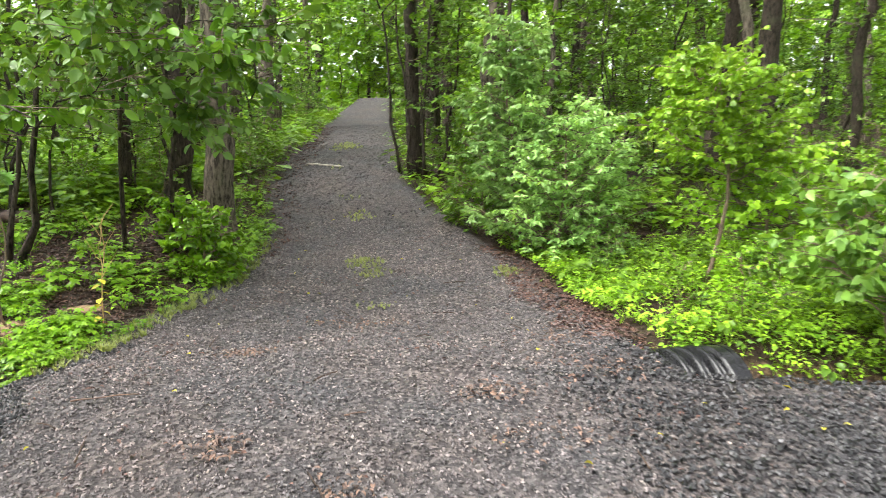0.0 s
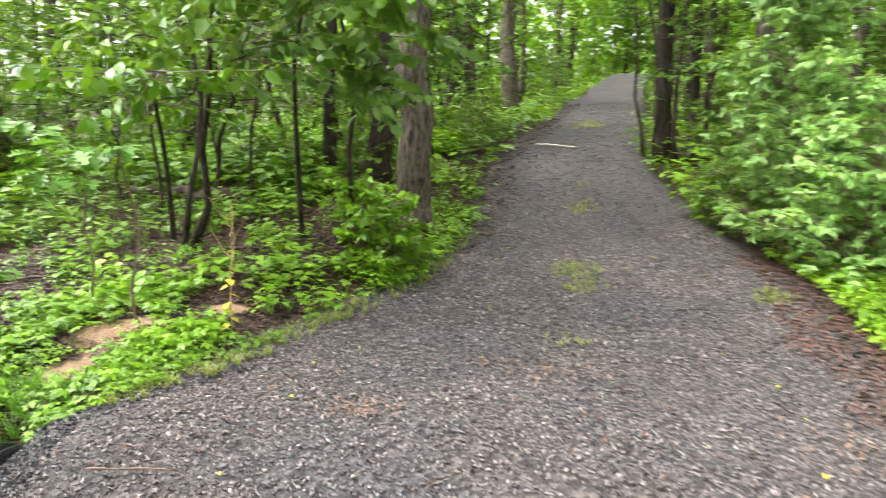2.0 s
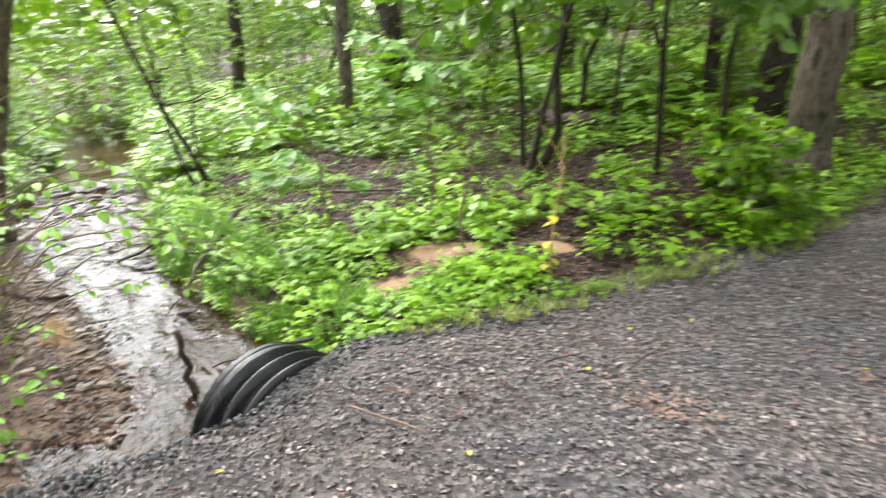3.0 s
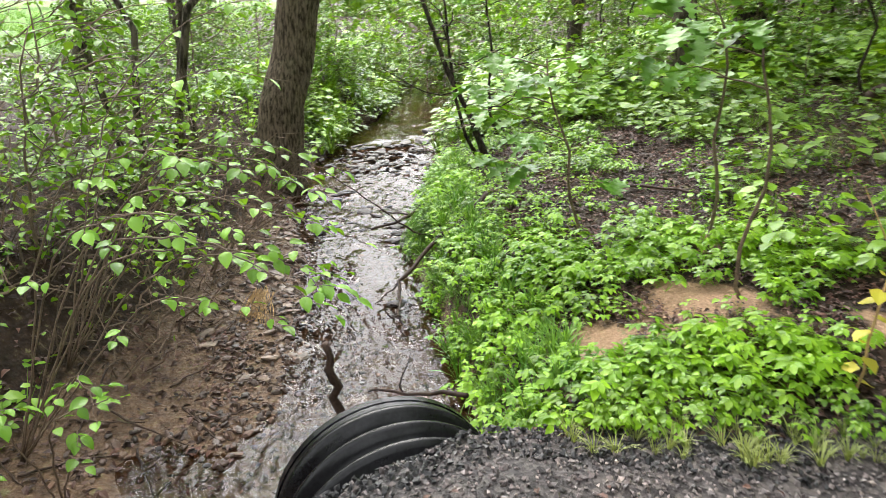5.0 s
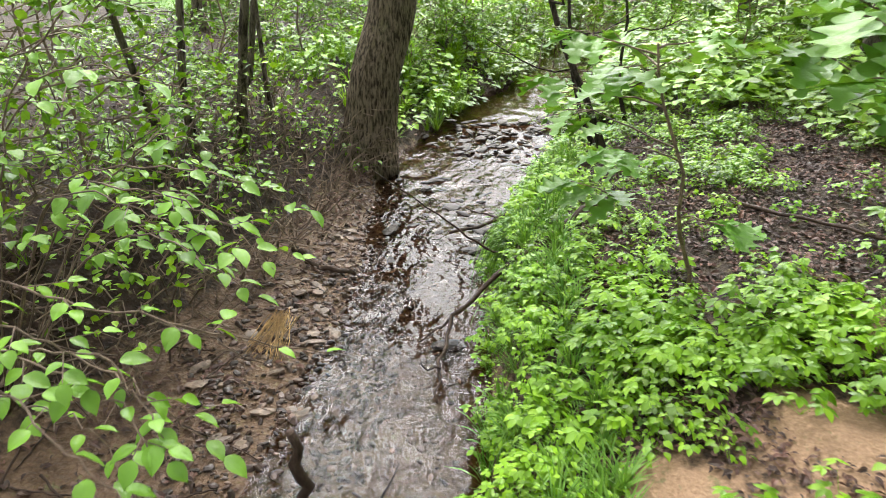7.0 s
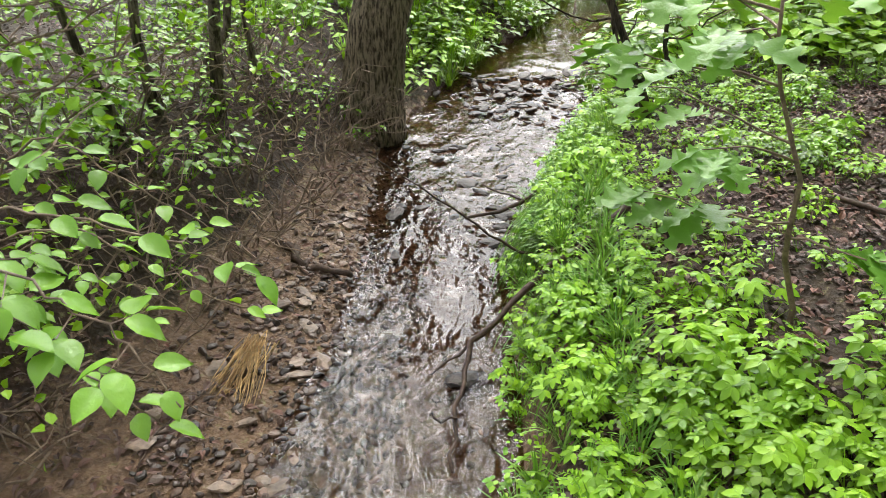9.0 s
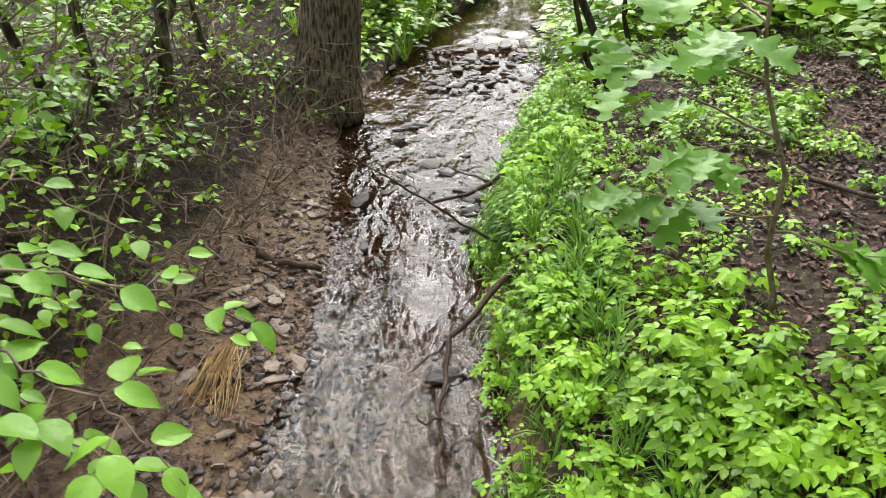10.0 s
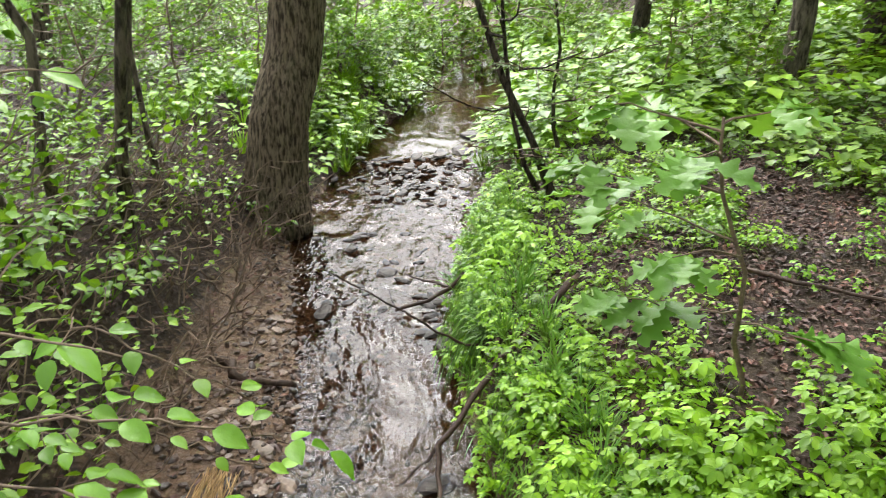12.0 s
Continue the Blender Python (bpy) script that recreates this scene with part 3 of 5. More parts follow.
def put(ob, x, y, turn=0.0, scale=1.0, dz=0.0):
    ob.location = (x, y, float(land(x, y)) + dz)
    ob.rotation_euler = (0, 0, radians(turn))
    ob.scale = (scale,) * 3
    return ob


def again(ob, x, y, turn, scale):
    c = copy_thing(ob, pose(x, y, float(land(x, y)), 0, 0, turn))
    c.scale = (scale,) * 3
    return c


# trunks that stand out
put(woody("tree", 15, 0.225, 11, 16, 0.4, 4.2, 12, 22, 0.2, leaf2(0.33), LEAF_FOREST, BARK_RIDGED, lean=(-0.3, 2.0), sides=72, ridge=0.022, label="grey-barked leaning tree rooted at the edge of the stream", wob=0.012), -8.35, 3.18)
put(woody("tree", 14, 0.19, 12, 9, 0.35, 3.4, 8, 14, 0.16, leaf2(0.33), LEAF_FOREST, BARK, sides=48, ridge=0.025, lean=(0.2, -0.3), label="tall brown-barked tree beside the gravel lane", wob=0.015), -2.98, 9.2, 40)
put(woody("tree", 13, 0.17, 13, 8, 0.35, 3.2, 8, 13, 0.16, leaf2(0.33), LEAF_FOREST, BARK_DARK, sides=12, lean=(-0.5, 0.4), label="dark mossy tree standing close behind another trunk", wob=0.02), -3.75, 9.9, 10)
put(woody("tree", 12, 0.085, 14, 8, 0.35, 2.4, 7, 12, 0.15, leaf2(0.33), LEAF_FOREST, BARK_DARK, sides=10, label="slim straight dark tree in the woods", wob=0.012), -4.55, 10.3, 10)
put(woody("tree", 14, 0.16, 15, 9, 0.27, 3.2, 8, 15, 0.16, leaf2(0.33), LEAF_FOREST, BARK_DARK, sides=12, label="dark tree at the shady edge of the gravel lane", wob=0.015), -0.5, 15.0, 70)
for k, (dx, dy, le) in enumerate([(-0.35, -0.3, (-0.9, -0.2)), (-0.15, -0.4, (-0.35, -0.5)), (0.3, -0.35, (0.9, -0.4)), (0.1, -0.55, (0.3, -0.2))]):
    put(woody("sapling", 5.5, 0.035, 30 + k, 7, 0.35, 1.5, 7, 14, 0.12, leaf2(0.33), LEAF_FOREST, BARK_DARK, lean=le, sides=7, label="thin dark multi-stemmed sapling beside the lane", category="sapling"), -0.5 + dx * 1.1, 15.0 + dy)
put(woody("tree", 12, 0.12, 16, 7, 0.3, 2.2, 8, 18, 0.13, leaf2(0.33), LEAF_BRIGHT, BARK, sides=10, lean=(0.2, -0.2), label="slim tree on the bank above the stream", wob=0.012), -9.4, 8.1, 30)
put(woody("tree", 14, 0.26, 17, 8, 0.35, 3.4, 8, 20, 0.17, leaf2(0.33), LEAF_FOREST, BARK, sides=12, label="stout grey tree beside the far bend of the lane", wob=0.015), -5.2, 22.0)
put(woody("tree", 15, 0.22, 18, 8, 0.4, 3.5, 8, 20, 0.16, leaf2(0.33), LEAF_FOREST, BARK_DARK, sides=12, label="dark wet trunk deep in the woods", wob=0.01), 6.2, 13.8)
put(woody("tree", 15, 0.19, 19, 8, 0.4, 3.5, 8, 20, 0.16, leaf2(0.33), LEAF_FOREST, BARK_DARK, sides=12, label="dark trunk hung with bare vines", wob=0.01), 5.7, 14.6, 50)
put(woody("tree", 12, 0.12, 20, 8, 0.4, 2.8, 8, 18, 0.15, leaf2(0.33), LEAF_FOREST, BARK_DARK, sides=10, label="slim dark tree in the hollow", wob=0.012), 8.3, 14.2)
put(woody("tree", 11, 0.06, 21, 7, 0.5, 2.0, 7, 16, 0.13, leaf2(0.33), LEAF_FOREST, BARK, sides=8, lean=(0.9, -0.3), label="pale slender leaning tree behind bushes", wob=0.015), 1.75, 12.8)
put(woody("tree", 13, 0.13, 22, 8, 0.4, 2.6, 8, 18, 0.14, leaf2(0.33), LEAF_FOREST, BARK, sides=10, label="mid-sized tree behind the roadside bushes", wob=0.012), 1.3, 15.6)
put(woody("tree", 13, 0.12, 23, 8, 0.4, 2.6, 8, 18, 0.14, leaf2(0.33), LEAF_FOREST, BARK_DARK, sides=10, label="mid-sized dark tree behind the roadside bushes", wob=0.012), 2.0, 17.0)

# saplings that lean over the stream and the lane
put(woody("sapling", 3.4, 0.032, 41, 9, 0.3, 1.0, 7, 12, 0.06, leaf8(0.22), LEAF_FOREST, BARK_DARK, lean=(-0.5, -1.25), sides=7, label="thin leaning sapling with fine leaves over the stream", category="sapling"), -7.51, 5.37)
put(woody("sapling", 2.6, 0.022, 42, 10, 0.12, 0.8, 7, 12, 0.055, leaf8(0.22), LEAF_FOREST, BARK_DARK, lean=(-0.2, -0.6), sides=7, label="bushy fine-leaved sapling on the stream bank", category="sapling"), -7.9, 5.35)
put(woody("sapling", 2.4, 0.02, 43, 10, 0.1, 0.75, 7, 12, 0.055, leaf8(0.22), LEAF_BLUE, BARK_DARK, lean=(0.1, -0.4), sides=7, label="bushy fine-leaved sapling on the stream bank", category="sapling"), -8.6, 5.7)
put(woody("sapling", 3.9, 0.042, 44, 9, 0.38, 2.2, 9, 14, 0.13, leaf8(0.3), LEAF_BLUE, BARK_DARK, lean=(0.75, -0.1), sides=8, aim=-8, upward=0.04, flat=0.55, droop=0.45, label="crooked dark sapling with branches spreading over the clearing", category="sapling", wob=0.06), -4.6, 7.3)
put(woody("sapling", 3.6, 0.035, 45, 9, 0.33, 1.6, 9, 13, 0.12, leaf8(0.3), LEAF_FOREST, BARK_DARK, lean=(-0.3, 0.3), sides=8, aim=190, upward=0.2, flat=0.55, droop=0.45, label="crooked dark sapling with spreading branches", category="sapling", wob=0.06), -4.75, 7.45)
put(woody("sapling", 3.7, 0.03, 46, 9, 0.42, 1.6, 10, 15, 0.14, leaf8(0.3), LEAF_BLUE, BARK_DARK, lean=(0.6, -1.0), sides=8, aim=-60, upward=0.0, flat=0.55, droop=0.45, label="young tree arching with large wet leaves towards the lane", category="sapling", wob=0.05), -3.3, 8.3)


def arching(base, way, seed, twigs, per, size, leaf, label):
    """A sapling whose stem bends over and carries its leaves on drooping twigs."""
    r = np.random.default_rng(seed)
    root = tagged(new("sapling"), label, "sapling")
    root.location = (*base, float(land(*base)))
    k = np.arange(len(way))
    t = np.linspace(0, len(way) - 1, 16)
    path = np.stack([np.interp(t, k, np.array(way)[:, c]) for c in range(3)], 1)
    path[1:-1] = (path[:-2] + 2 * path[1:-1] + path[2:]) / 4
    path[1:-1] = (path[:-2] + 2 * path[1:-1] + path[2:]) / 4
    part("trunk", *tube(path, np.linspace(0.03, 0.006, 16), 8, 0.05, r), BARK_DARK, root, smooth=True)
    a, b = [], []
    for i in range(twigs):
        q = path[r.integers(7, 16)]
        d = np.array((r.normal() * 0.55, r.normal() * 0.5 - 0.1, r.normal() * 0.18 - 0.08))
        a.append(q)
        b.append(q + d)
        part("twig", *tube(wiggly(q, q + d, 5, 0.015, r=r), np.linspace(0.006, 0.002, 5), 4, r=r), TWIG, root)
    V, F = leaf_sprays(np.array(a), np.array(b), per, size, r, leaf12(0.3), 0.55, 0.4)
    part("crown", V, F, leaf, root, smooth=True)["kind"] = "stuff"


arching((-3.7, 8.0), [(0, 0, -0.1), (0.1, -0.2, 1.0), (0.35, -0.6, 1.9), (0.9, -1.1, 2.25), (1.7, -1.5, 2.15)], 31, 26, 13, 0.14, LEAF_BRUSH, "arching sapling with large wet leaves over the verge")
arching((-5.0, 7.6), [(0, 0, -0.1), (0.15, -0.2, 0.9), (0.5, -0.7, 1.5), (1.0, -1.2, 1.65), (1.5, -1.6, 1.5)], 32, 22, 12, 0.13, LEAF_BRUSH, "leafy sapling bending over the clearing")

# bushes on the far side of the pipe
B = dict(category="bush", sides=6, flat=0.5, droop=0.5)
put(woody("bush", 2.9, 0.03, 51, 44, 0.08, 0.74, 11, 19, 0.1, leaf8(0.2), LEAF_PALE, TWIG, upward=0.6, label="tall pale green bush with narrow toothed leaves", **B), 0.98, 9.7)
put(woody("bush", 1.9, 0.025, 52, 32, 0.05, 0.85, 10, 16, 0.085, leaf8(0.2), LEAF_PALE, TWIG, upward=0.5, label="spreading pale green bush with narrow toothed leaves", **B), 1.55, 9.2)
put(woody("bush", 1.8, 0.025, 53, 28, 0.05, 0.8, 10, 15, 0.085, leaf8(0.2), LEAF_PALE, TWIG, upward=0.5, label="spreading pale green bush at the woods edge", **B), 2.15, 9.7)
put(woody("bush", 1.6, 0.02, 54, 22, 0.06, 0.7, 8, 14, 0.085, leaf8(0.22), LEAF_FOREST, TWIG, upward=0.5, label="low dark green bush at the edge of the lane", **B), 0.55, 10.8)
put(woody("bush", 2.5, 0.03, 55, 30, 0.5, 0.95, 12, 20, 0.075, leaf8(0.36), LEAF_VINE, TWIG, upward=0.35, label="yellow-green bush draped with vine leaves", **B), 3.05, 8.0)
put(woody("bush", 1.7, 0.03, 56, 20, 0.25, 0.9, 9, 13, 0.09, leaf8(0.36), LEAF_VINE, TWIG, upward=0.1, label="trailing yellow-green vine over a low bush", **B), 3.85, 8.1)
put(woody("bush", 1.5, 0.02, 57, 20, 0.25, 1.0, 9, 11, 0.12, leaf8(0.3), LEAF_BLUE, TWIG, upward=0.3, label="leafy pale green shrub above the pipe outlet", **B), 3.9, 5.95)
put(woody("bush", 1.3, 0.02, 58, 20, 0.15, 0.8, 9, 12, 0.09, leaf8(0.32), LEAF_BRIGHT, TWIG, upward=0.3, label="bright leafy shrub beside the muddy stream", **B), 4.6, 6.9)
put(woody("bush", 0.55, 0.02, 59, 13, 0.08, 0.5, 8, 11, 0.085, leaf8(0.3), LEAF_BRIGHT, TWIG, upward=0.5, label="low leafy bush at the foot of trees by the lane", **B), -3.1, 8.3)
put(woody("bush", 0.6, 0.02, 60, 12, 0.08, 0.5, 8, 11, 0.09, leaf8(0.3), LEAF_BRIGHT, TWIG, upward=0.4, label="low bright bush spilling onto the gravel", **B), -2.75, 7.9)

# arching shrubs on the near bank of the stream
SH = dict(category="shrub", sides=6)
put(woody("shrub", 1.2, 0.013, 62, 9, 0.15, 0.8, 6, 9, 0.058, leaf8(0.34), LEAF_BRUSH, TWIG, aim=75, upward=0.25, droop=0.3, lean=(0.0, 0.2), label="arching shrub with wet oval leaves above the mud", **SH), -4.75, 2.15)
put(woody("shrub", 1.3, 0.014, 63, 10, 0.12, 0.8, 6, 9, 0.055, leaf8(0.34), LEAF_BRUSH, TWIG, aim=80, upward=0.35, droop=0.25, label="dense shrub with small oval leaves on the bank", **SH), -5.7, 2.0)
put(woody("shrub", 1.1, 0.012, 64, 8, 0.15, 0.8, 5, 8, 0.058, leaf8(0.34), LEAF_BRUSH, TWIG, aim=30, upward=0.3, droop=0.25, label="leafy shrub at the bare mud bank", **SH), -3.9, 1.6)
for k, (x, y) in enumerate([(-6.3, 1.4), (-4.6, 1.4), (-5.5, 1.0), (-8.9, 1.6), (-7.4, 0.8), (-10.0, 2.2), (-11.0, 2.8)]):
    put(woody("shrub", 1.5, 0.015, 70 + k, 13, 0.1, 0.9, 6, 8, 0.06, leaf8(0.34) if x > -7 else leaf2(0.34), LEAF_BRUSH if k % 2 else LEAF_BRIGHT, TWIG, upward=0.45, label="tangled wild shrub with small yellow-green leaves", **SH), x, y, k * 50)
for k, (x, y, rr_) in enumerate([(-6.95, 2.5, 0.04), (-6.6, 2.3, 0.03), (-7.35, 2.15, 0.03), (-7.6, 2.55, 0.022), (-6.2, 2.35, 0.025)]):
    put(woody("sapling", 5.0, rr_, 85 + k, 7, 0.35, 1.1, 6, 10, 0.07, leaf2(0.34), LEAF_BRUSH, BARK, sides=7, lean=(0.5 * math.sin(k * 2), 0.6 * math.cos(k * 1.7)), label="thin dark stem rising from the brush", category="sapling", wob=0.08), x, y, k * 70)


# oak sapling with large wet lobed leaves, each leaf a part
def oak_sapling(x, y, h, tips, seed, lean):
    r = np.random.default_rng(seed)
    root = tagged(new("oak_sapling"), "young oak with large wet lobed leaves on the bank", "sapling")
    put(root, x, y)
    path = wiggly((0, 0, -0.1), (lean[0], lean[1], h), 9, 0.03, r=r)
    part("stem", *tube(path, np.linspace(0.012, 0.005, 9), 7, r=r), TWIG, root, smooth=True)
    me = mesh_of("leaf", *oak_leaf(), LEAF_OAK, True)
    for f, ang, ln in tips:
        p0 = np.array([np.interp(f * 8, np.arange(9), path[:, k]) for k in range(3)])
        d = np.array((math.cos(radians(ang)), math.sin(radians(ang)), 0.25))
        p1 = p0 + d * ln
        br = part("branch", *tube(wiggly(p0, p1, 6, 0.015, r=r), np.linspace(0.005, 0.002, 6), 5, r=r), TWIG, root)
        for k in range(8):
            a = radians(ang) + r.uniform(-1.5, 1.5)
            lf = new("leaf", me)
            lf.parent = br
            q = p0 + d * ln * r.uniform(0.5, 1.05)
            s = r.uniform(0.13, 0.19)
            lf.matrix_basis = Matrix.Translation(q) @ Euler((radians(r.uniform(-38, 8)), radians(r.uniform(-25, 25)), a - math.pi / 2)).to_matrix().to_4x4() @ Matrix.Scale(s, 4)


oak_sapling(-4.98, 5.38, 1.12, [(0.95, 265, 0.35), (0.9, 200, 0.4), (0.75, 275, 0.5), (0.6, 250, 0.5), (0.55, 300, 0.4), (0.85, 320, 0.4), (0.98, 90, 0.3), (0.4, 280, 0.5), (0.35, 30, 0.35)], 5, (0.1, -0.3))
oak_sapling(-3.75, 5.85, 1.3, [(0.95, 265, 0.45), (0.9, 285, 0.5), (0.8, 250, 0.35), (0.97, 320, 0.3)], 8, (0.08, -0.2))
oak_sapling(-4.35, 5.95, 1.45, [(0.95, 250, 0.4), (0.9, 300, 0.45), (0.8, 200, 0.4), (0.7, 270, 0.45), (0.97, 0, 0.3)], 6, (0.15, -0.3))

# the shrub beside the pipe mouth: long thin canes that arch over the water, each leaf a part
def cane_shrub(root_at, canes, seed, label):
    r = np.random.default_rng(seed)
    root = tagged(new("shrub"), label, "shrub")
    base = np.array((*root_at, float(land(*root_at)) - 0.03))
    root.location = base
    me = mesh_of("leaf", *leaf_fine(0.33, 0.12, 0.25), LEAF_BRUSH, True)
    for way, n, size in canes:
        k = np.arange(len(way) + 1)
        t = np.linspace(0, len(way), 8 * len(way))
        pts = np.stack([np.interp(t, k, np.vstack([base, way])[:, c]) for c in range(3)], 1) - base
        for _ in range(5):
            pts[1:-1] = (pts[:-2] + 2 * pts[1:-1] + pts[2:]) / 4
        pts[1:-1] += r.normal(size=(len(pts) - 2, 3)) * 0.006
        cane = part("cane", *tube(pts, np.linspace(0.0042, 0.0014, len(pts)), 6, r=r), TWIG, root, smooth=True)
        ahead = unit(np.gradient(pts, axis=0))
        for j in range(n):
            i = int((len(pts) - 1) * (0.3 + 0.7 * (j + r.uniform(0, 0.5)) / n))
            d = ahead[i]
            turn = math.atan2(d[1], d[0]) - math.pi / 2 + (1.0 if j % 2 else -1.0) * r.uniform(0.5, 1.25) * (0.25 if j == n - 1 else 1)
            off = np.array((-math.sin(turn), math.cos(turn), -0.25)) * 0.012
            if r.uniform() < 0.45 and j < n - 1:
                long_ = np.array((-math.sin(turn), math.cos(turn), -0.1)) * r.uniform(0.05, 0.12)
                part("twig", *tube(np.array([pts[i], pts[i] + long_]), [0.0018, 0.001], 4, r=r), TWIG, root)
                off = long_
            for extra in range(1 if off @ off < 0.001 else 3):
                lf = new("leaf", me)
                lf.parent = cane
                lf.matrix_basis = Matrix.Translation(pts[i] + off * (1 - 0.32 * extra)) @ Euler((radians(r.uniform(-32, 8)), radians(r.uniform(-22, 22)), turn + (0, 0.9, -0.9)[extra])).to_matrix().to_4x4() @ Matrix.Scale(size * r.uniform(0.7, 1.2), 4)


cane_shrub((-3.55, 2.45), [
    ([(-3.2, 3.05, 0.7), (-2.98, 3.45, 0.74), (-2.89, 3.68, 0.6), (-2.82, 3.86, 0.5)], 11, 0.058),
    ([(-3.25, 3.0, 0.75), (-3.06, 3.4, 0.8), (-3.1, 3.65, 0.68), (-3.0, 3.8, 0.56)], 11, 0.055),
    ([(-3.3, 3.1, 0.85), (-3.1, 3.45, 0.84), (-3.21, 3.79, 0.69), (-3.45, 4.1, 0.48)], 10, 0.052),
    ([(-3.15, 2.9, 0.7), (-2.95, 3.25, 0.86), (-2.8, 3.45, 0.8)], 8, 0.055),
    ([(-3.3, 3.0, 0.6), (-3.1, 3.45, 0.68), (-3.04, 3.72, 0.6), (-2.93, 3.84, 0.52)], 13, 0.058),
    ([(-3.4, 3.1, 0.5), (-3.2, 3.5, 0.62), (-3.1, 3.75, 0.58), (-3.05, 3.9, 0.46)], 12, 0.058),
    ([(-3.35, 3.1, 0.4), (-3.2, 3.45, 0.45), (-3.15, 3.65, 0.36)], 10, 0.056),
    ([(-3.3, 2.85, 0.8), (-3.1, 3.2, 1.02), (-3.1, 3.5, 0.95)], 8, 0.055),
    ([(-3.35, 2.8, 0.1), (-3.14, 2.95, 0.16), (-2.98, 3.0, 0.08)], 7, 0.06),
], 81, "thin arching shrub with wet oval leaves beside the pipe")
cane_shrub((-4.15, 2.45), [
    ([(-3.9, 3.1, 0.8), (-3.7, 3.5, 0.84), (-3.68, 3.72, 0.74), (-3.6, 3.85, 0.66)], 11, 0.068),
    ([(-3.95, 3.0, 0.8), (-3.85, 3.45, 0.88), (-3.88, 3.7, 0.82), (-4.02, 3.82, 0.64)], 10, 0.06),
    ([(-3.9, 3.0, 0.75), (-3.62, 3.4, 0.86), (-3.6, 3.66, 0.75)], 9, 0.068),
    ([(-3.85, 2.9, 0.9), (-3.62, 3.35, 1.22), (-3.55, 3.68, 1.16)], 9, 0.062),
    ([(-4.0, 2.85, 1.0), (-3.9, 3.3, 1.4), (-3.8, 3.62, 1.46)], 8, 0.055),
    ([(-4.1, 3.0, 0.5), (-3.85, 3.4, 0.66), (-3.72, 3.62, 0.6), (-3.7, 3.8, 0.5)], 12, 0.062),
    ([(-4.2, 3.0, 0.6), (-4.15, 3.35, 0.7), (-4.2, 3.6, 0.5), (-4.3, 3.75, 0.35)], 12, 0.055),
    ([(-4.3, 2.9, 0.6), (-4.2, 3.3, 0.9), (-4.1, 3.5, 0.86), (-4.2, 3.75, 0.6)], 10, 0.055),
    ([(-4.5, 2.8, 0.4), (-4.5, 3.1, 0.4), (-4.45, 3.35, 0.15)], 8, 0.055),
    ([(-4.7, 2.6, 0.3), (-4.9, 2.85, 0.3), (-4.85, 3.1, 0.0)], 8, 0.055),
], 82, "thin arching shrub with wet oval leaves over the stream")
cane_shrub((-3.3, 2.7), [
    ([(-3.35, 2.78, -0.12), (-3.25, 2.83, -0.16)], 5, 0.06),
    ([(-3.2, 2.75, 0.0), (-3.25, 2.92, 0.03), (-3.32, 3.0, 0.0)], 6, 0.06),
    ([(-3.15, 2.6, 0.1), (-3.05, 2.7, 0.12)], 5, 0.06),
], 83, "low leafy weed on the wet mud bank")


# ---- forest: many saplings and trees, built once and copied ----
def free(x, y, margin):
    l, r_ = road_edges(np.array(y))
    if l - margin < x < r_ + margin and y > -12:
        return False
    if x < -2.4:
        xx = min(max(x, -40), -2.4)
        if np.interp(xx, XS, Y_LEFT) - 0.35 < y < np.interp(xx, XS, Y_RIGHT) + 0.45:
            return False
    if -9.5 < x < -2.5 and 0.5 < y < 7.2:
        return False
    if x > 2 and abs(y - 5) < 0.9:
        return False
    if -3.5 < x < 9 and -6 < y < 5.4:
        return False
    return True


KINDS = []
for k in range(6):
    KINDS.append(woody("sapling", 3.4 + 0.5 * k, 0.022 + 0.004 * k, 200 + k, 11, 0.28, 1.3, 7, 11, 0.12, leaf2(0.34), LEAF_FOREST if k % 3 else LEAF_BLUE, BARK_DARK, sides=6, split=False, upward=0.2, lean=(0.3 * math.sin(k), 0.3 * math.cos(k)), label="slender forest sapling with layered green leaves", category="sapling", wob=0.05))
    tagged(KINDS[-1], group="forest saplings")
TALL = []
for k in range(4):
    TALL.append(woody("tree", 12 + k, 0.1 + 0.035 * k, 220 + k, 12, 0.3, 2.6, 7, 11, 0.2, leaf2(0.36), LEAF_FOREST, BARK_DARK if k % 2 else BARK, sides=9, split=False, upward=0.3, label="tall forest tree with a leafy crown", wob=0.015))
    tagged(TALL[-1], group="forest trees")
LOW = []
for k in range(4):
    LOW.append(woody("bush", 0.9 + 0.25 * k, 0.014, 240 + k, 12, 0.08, 0.7, 5, 10, 0.1, leaf2(0.34), (LEAF_FOREST, LEAF_BRIGHT, LEAF_BLUE, LEAF_FOREST)[k], TWIG, sides=5, split=False, upward=0.45, label="low leafy bush on the forest floor", category="bush"))
    tagged(LOW[-1], group="forest floor bushes")


def sow(kinds, count, box, margin, scales, r):
    x0, x1, y0, y1 = box
    done = 0
    for _ in range(count * 6):
        if done >= count:
            break
        x, y = r.uniform(x0, x1), r.uniform(y0, y1)
        if not free(x, y, margin):
            continue
        k, s = kinds[r.integers(len(kinds))], r.uniform(*scales)
        used = k.get("set", 0)
        if not used:
            k["set"] = 1
            put(k, x, y, r.uniform(0, 360), s)
        else:
            again(k, x, y, r.uniform(0, 360), s)
        done += 1


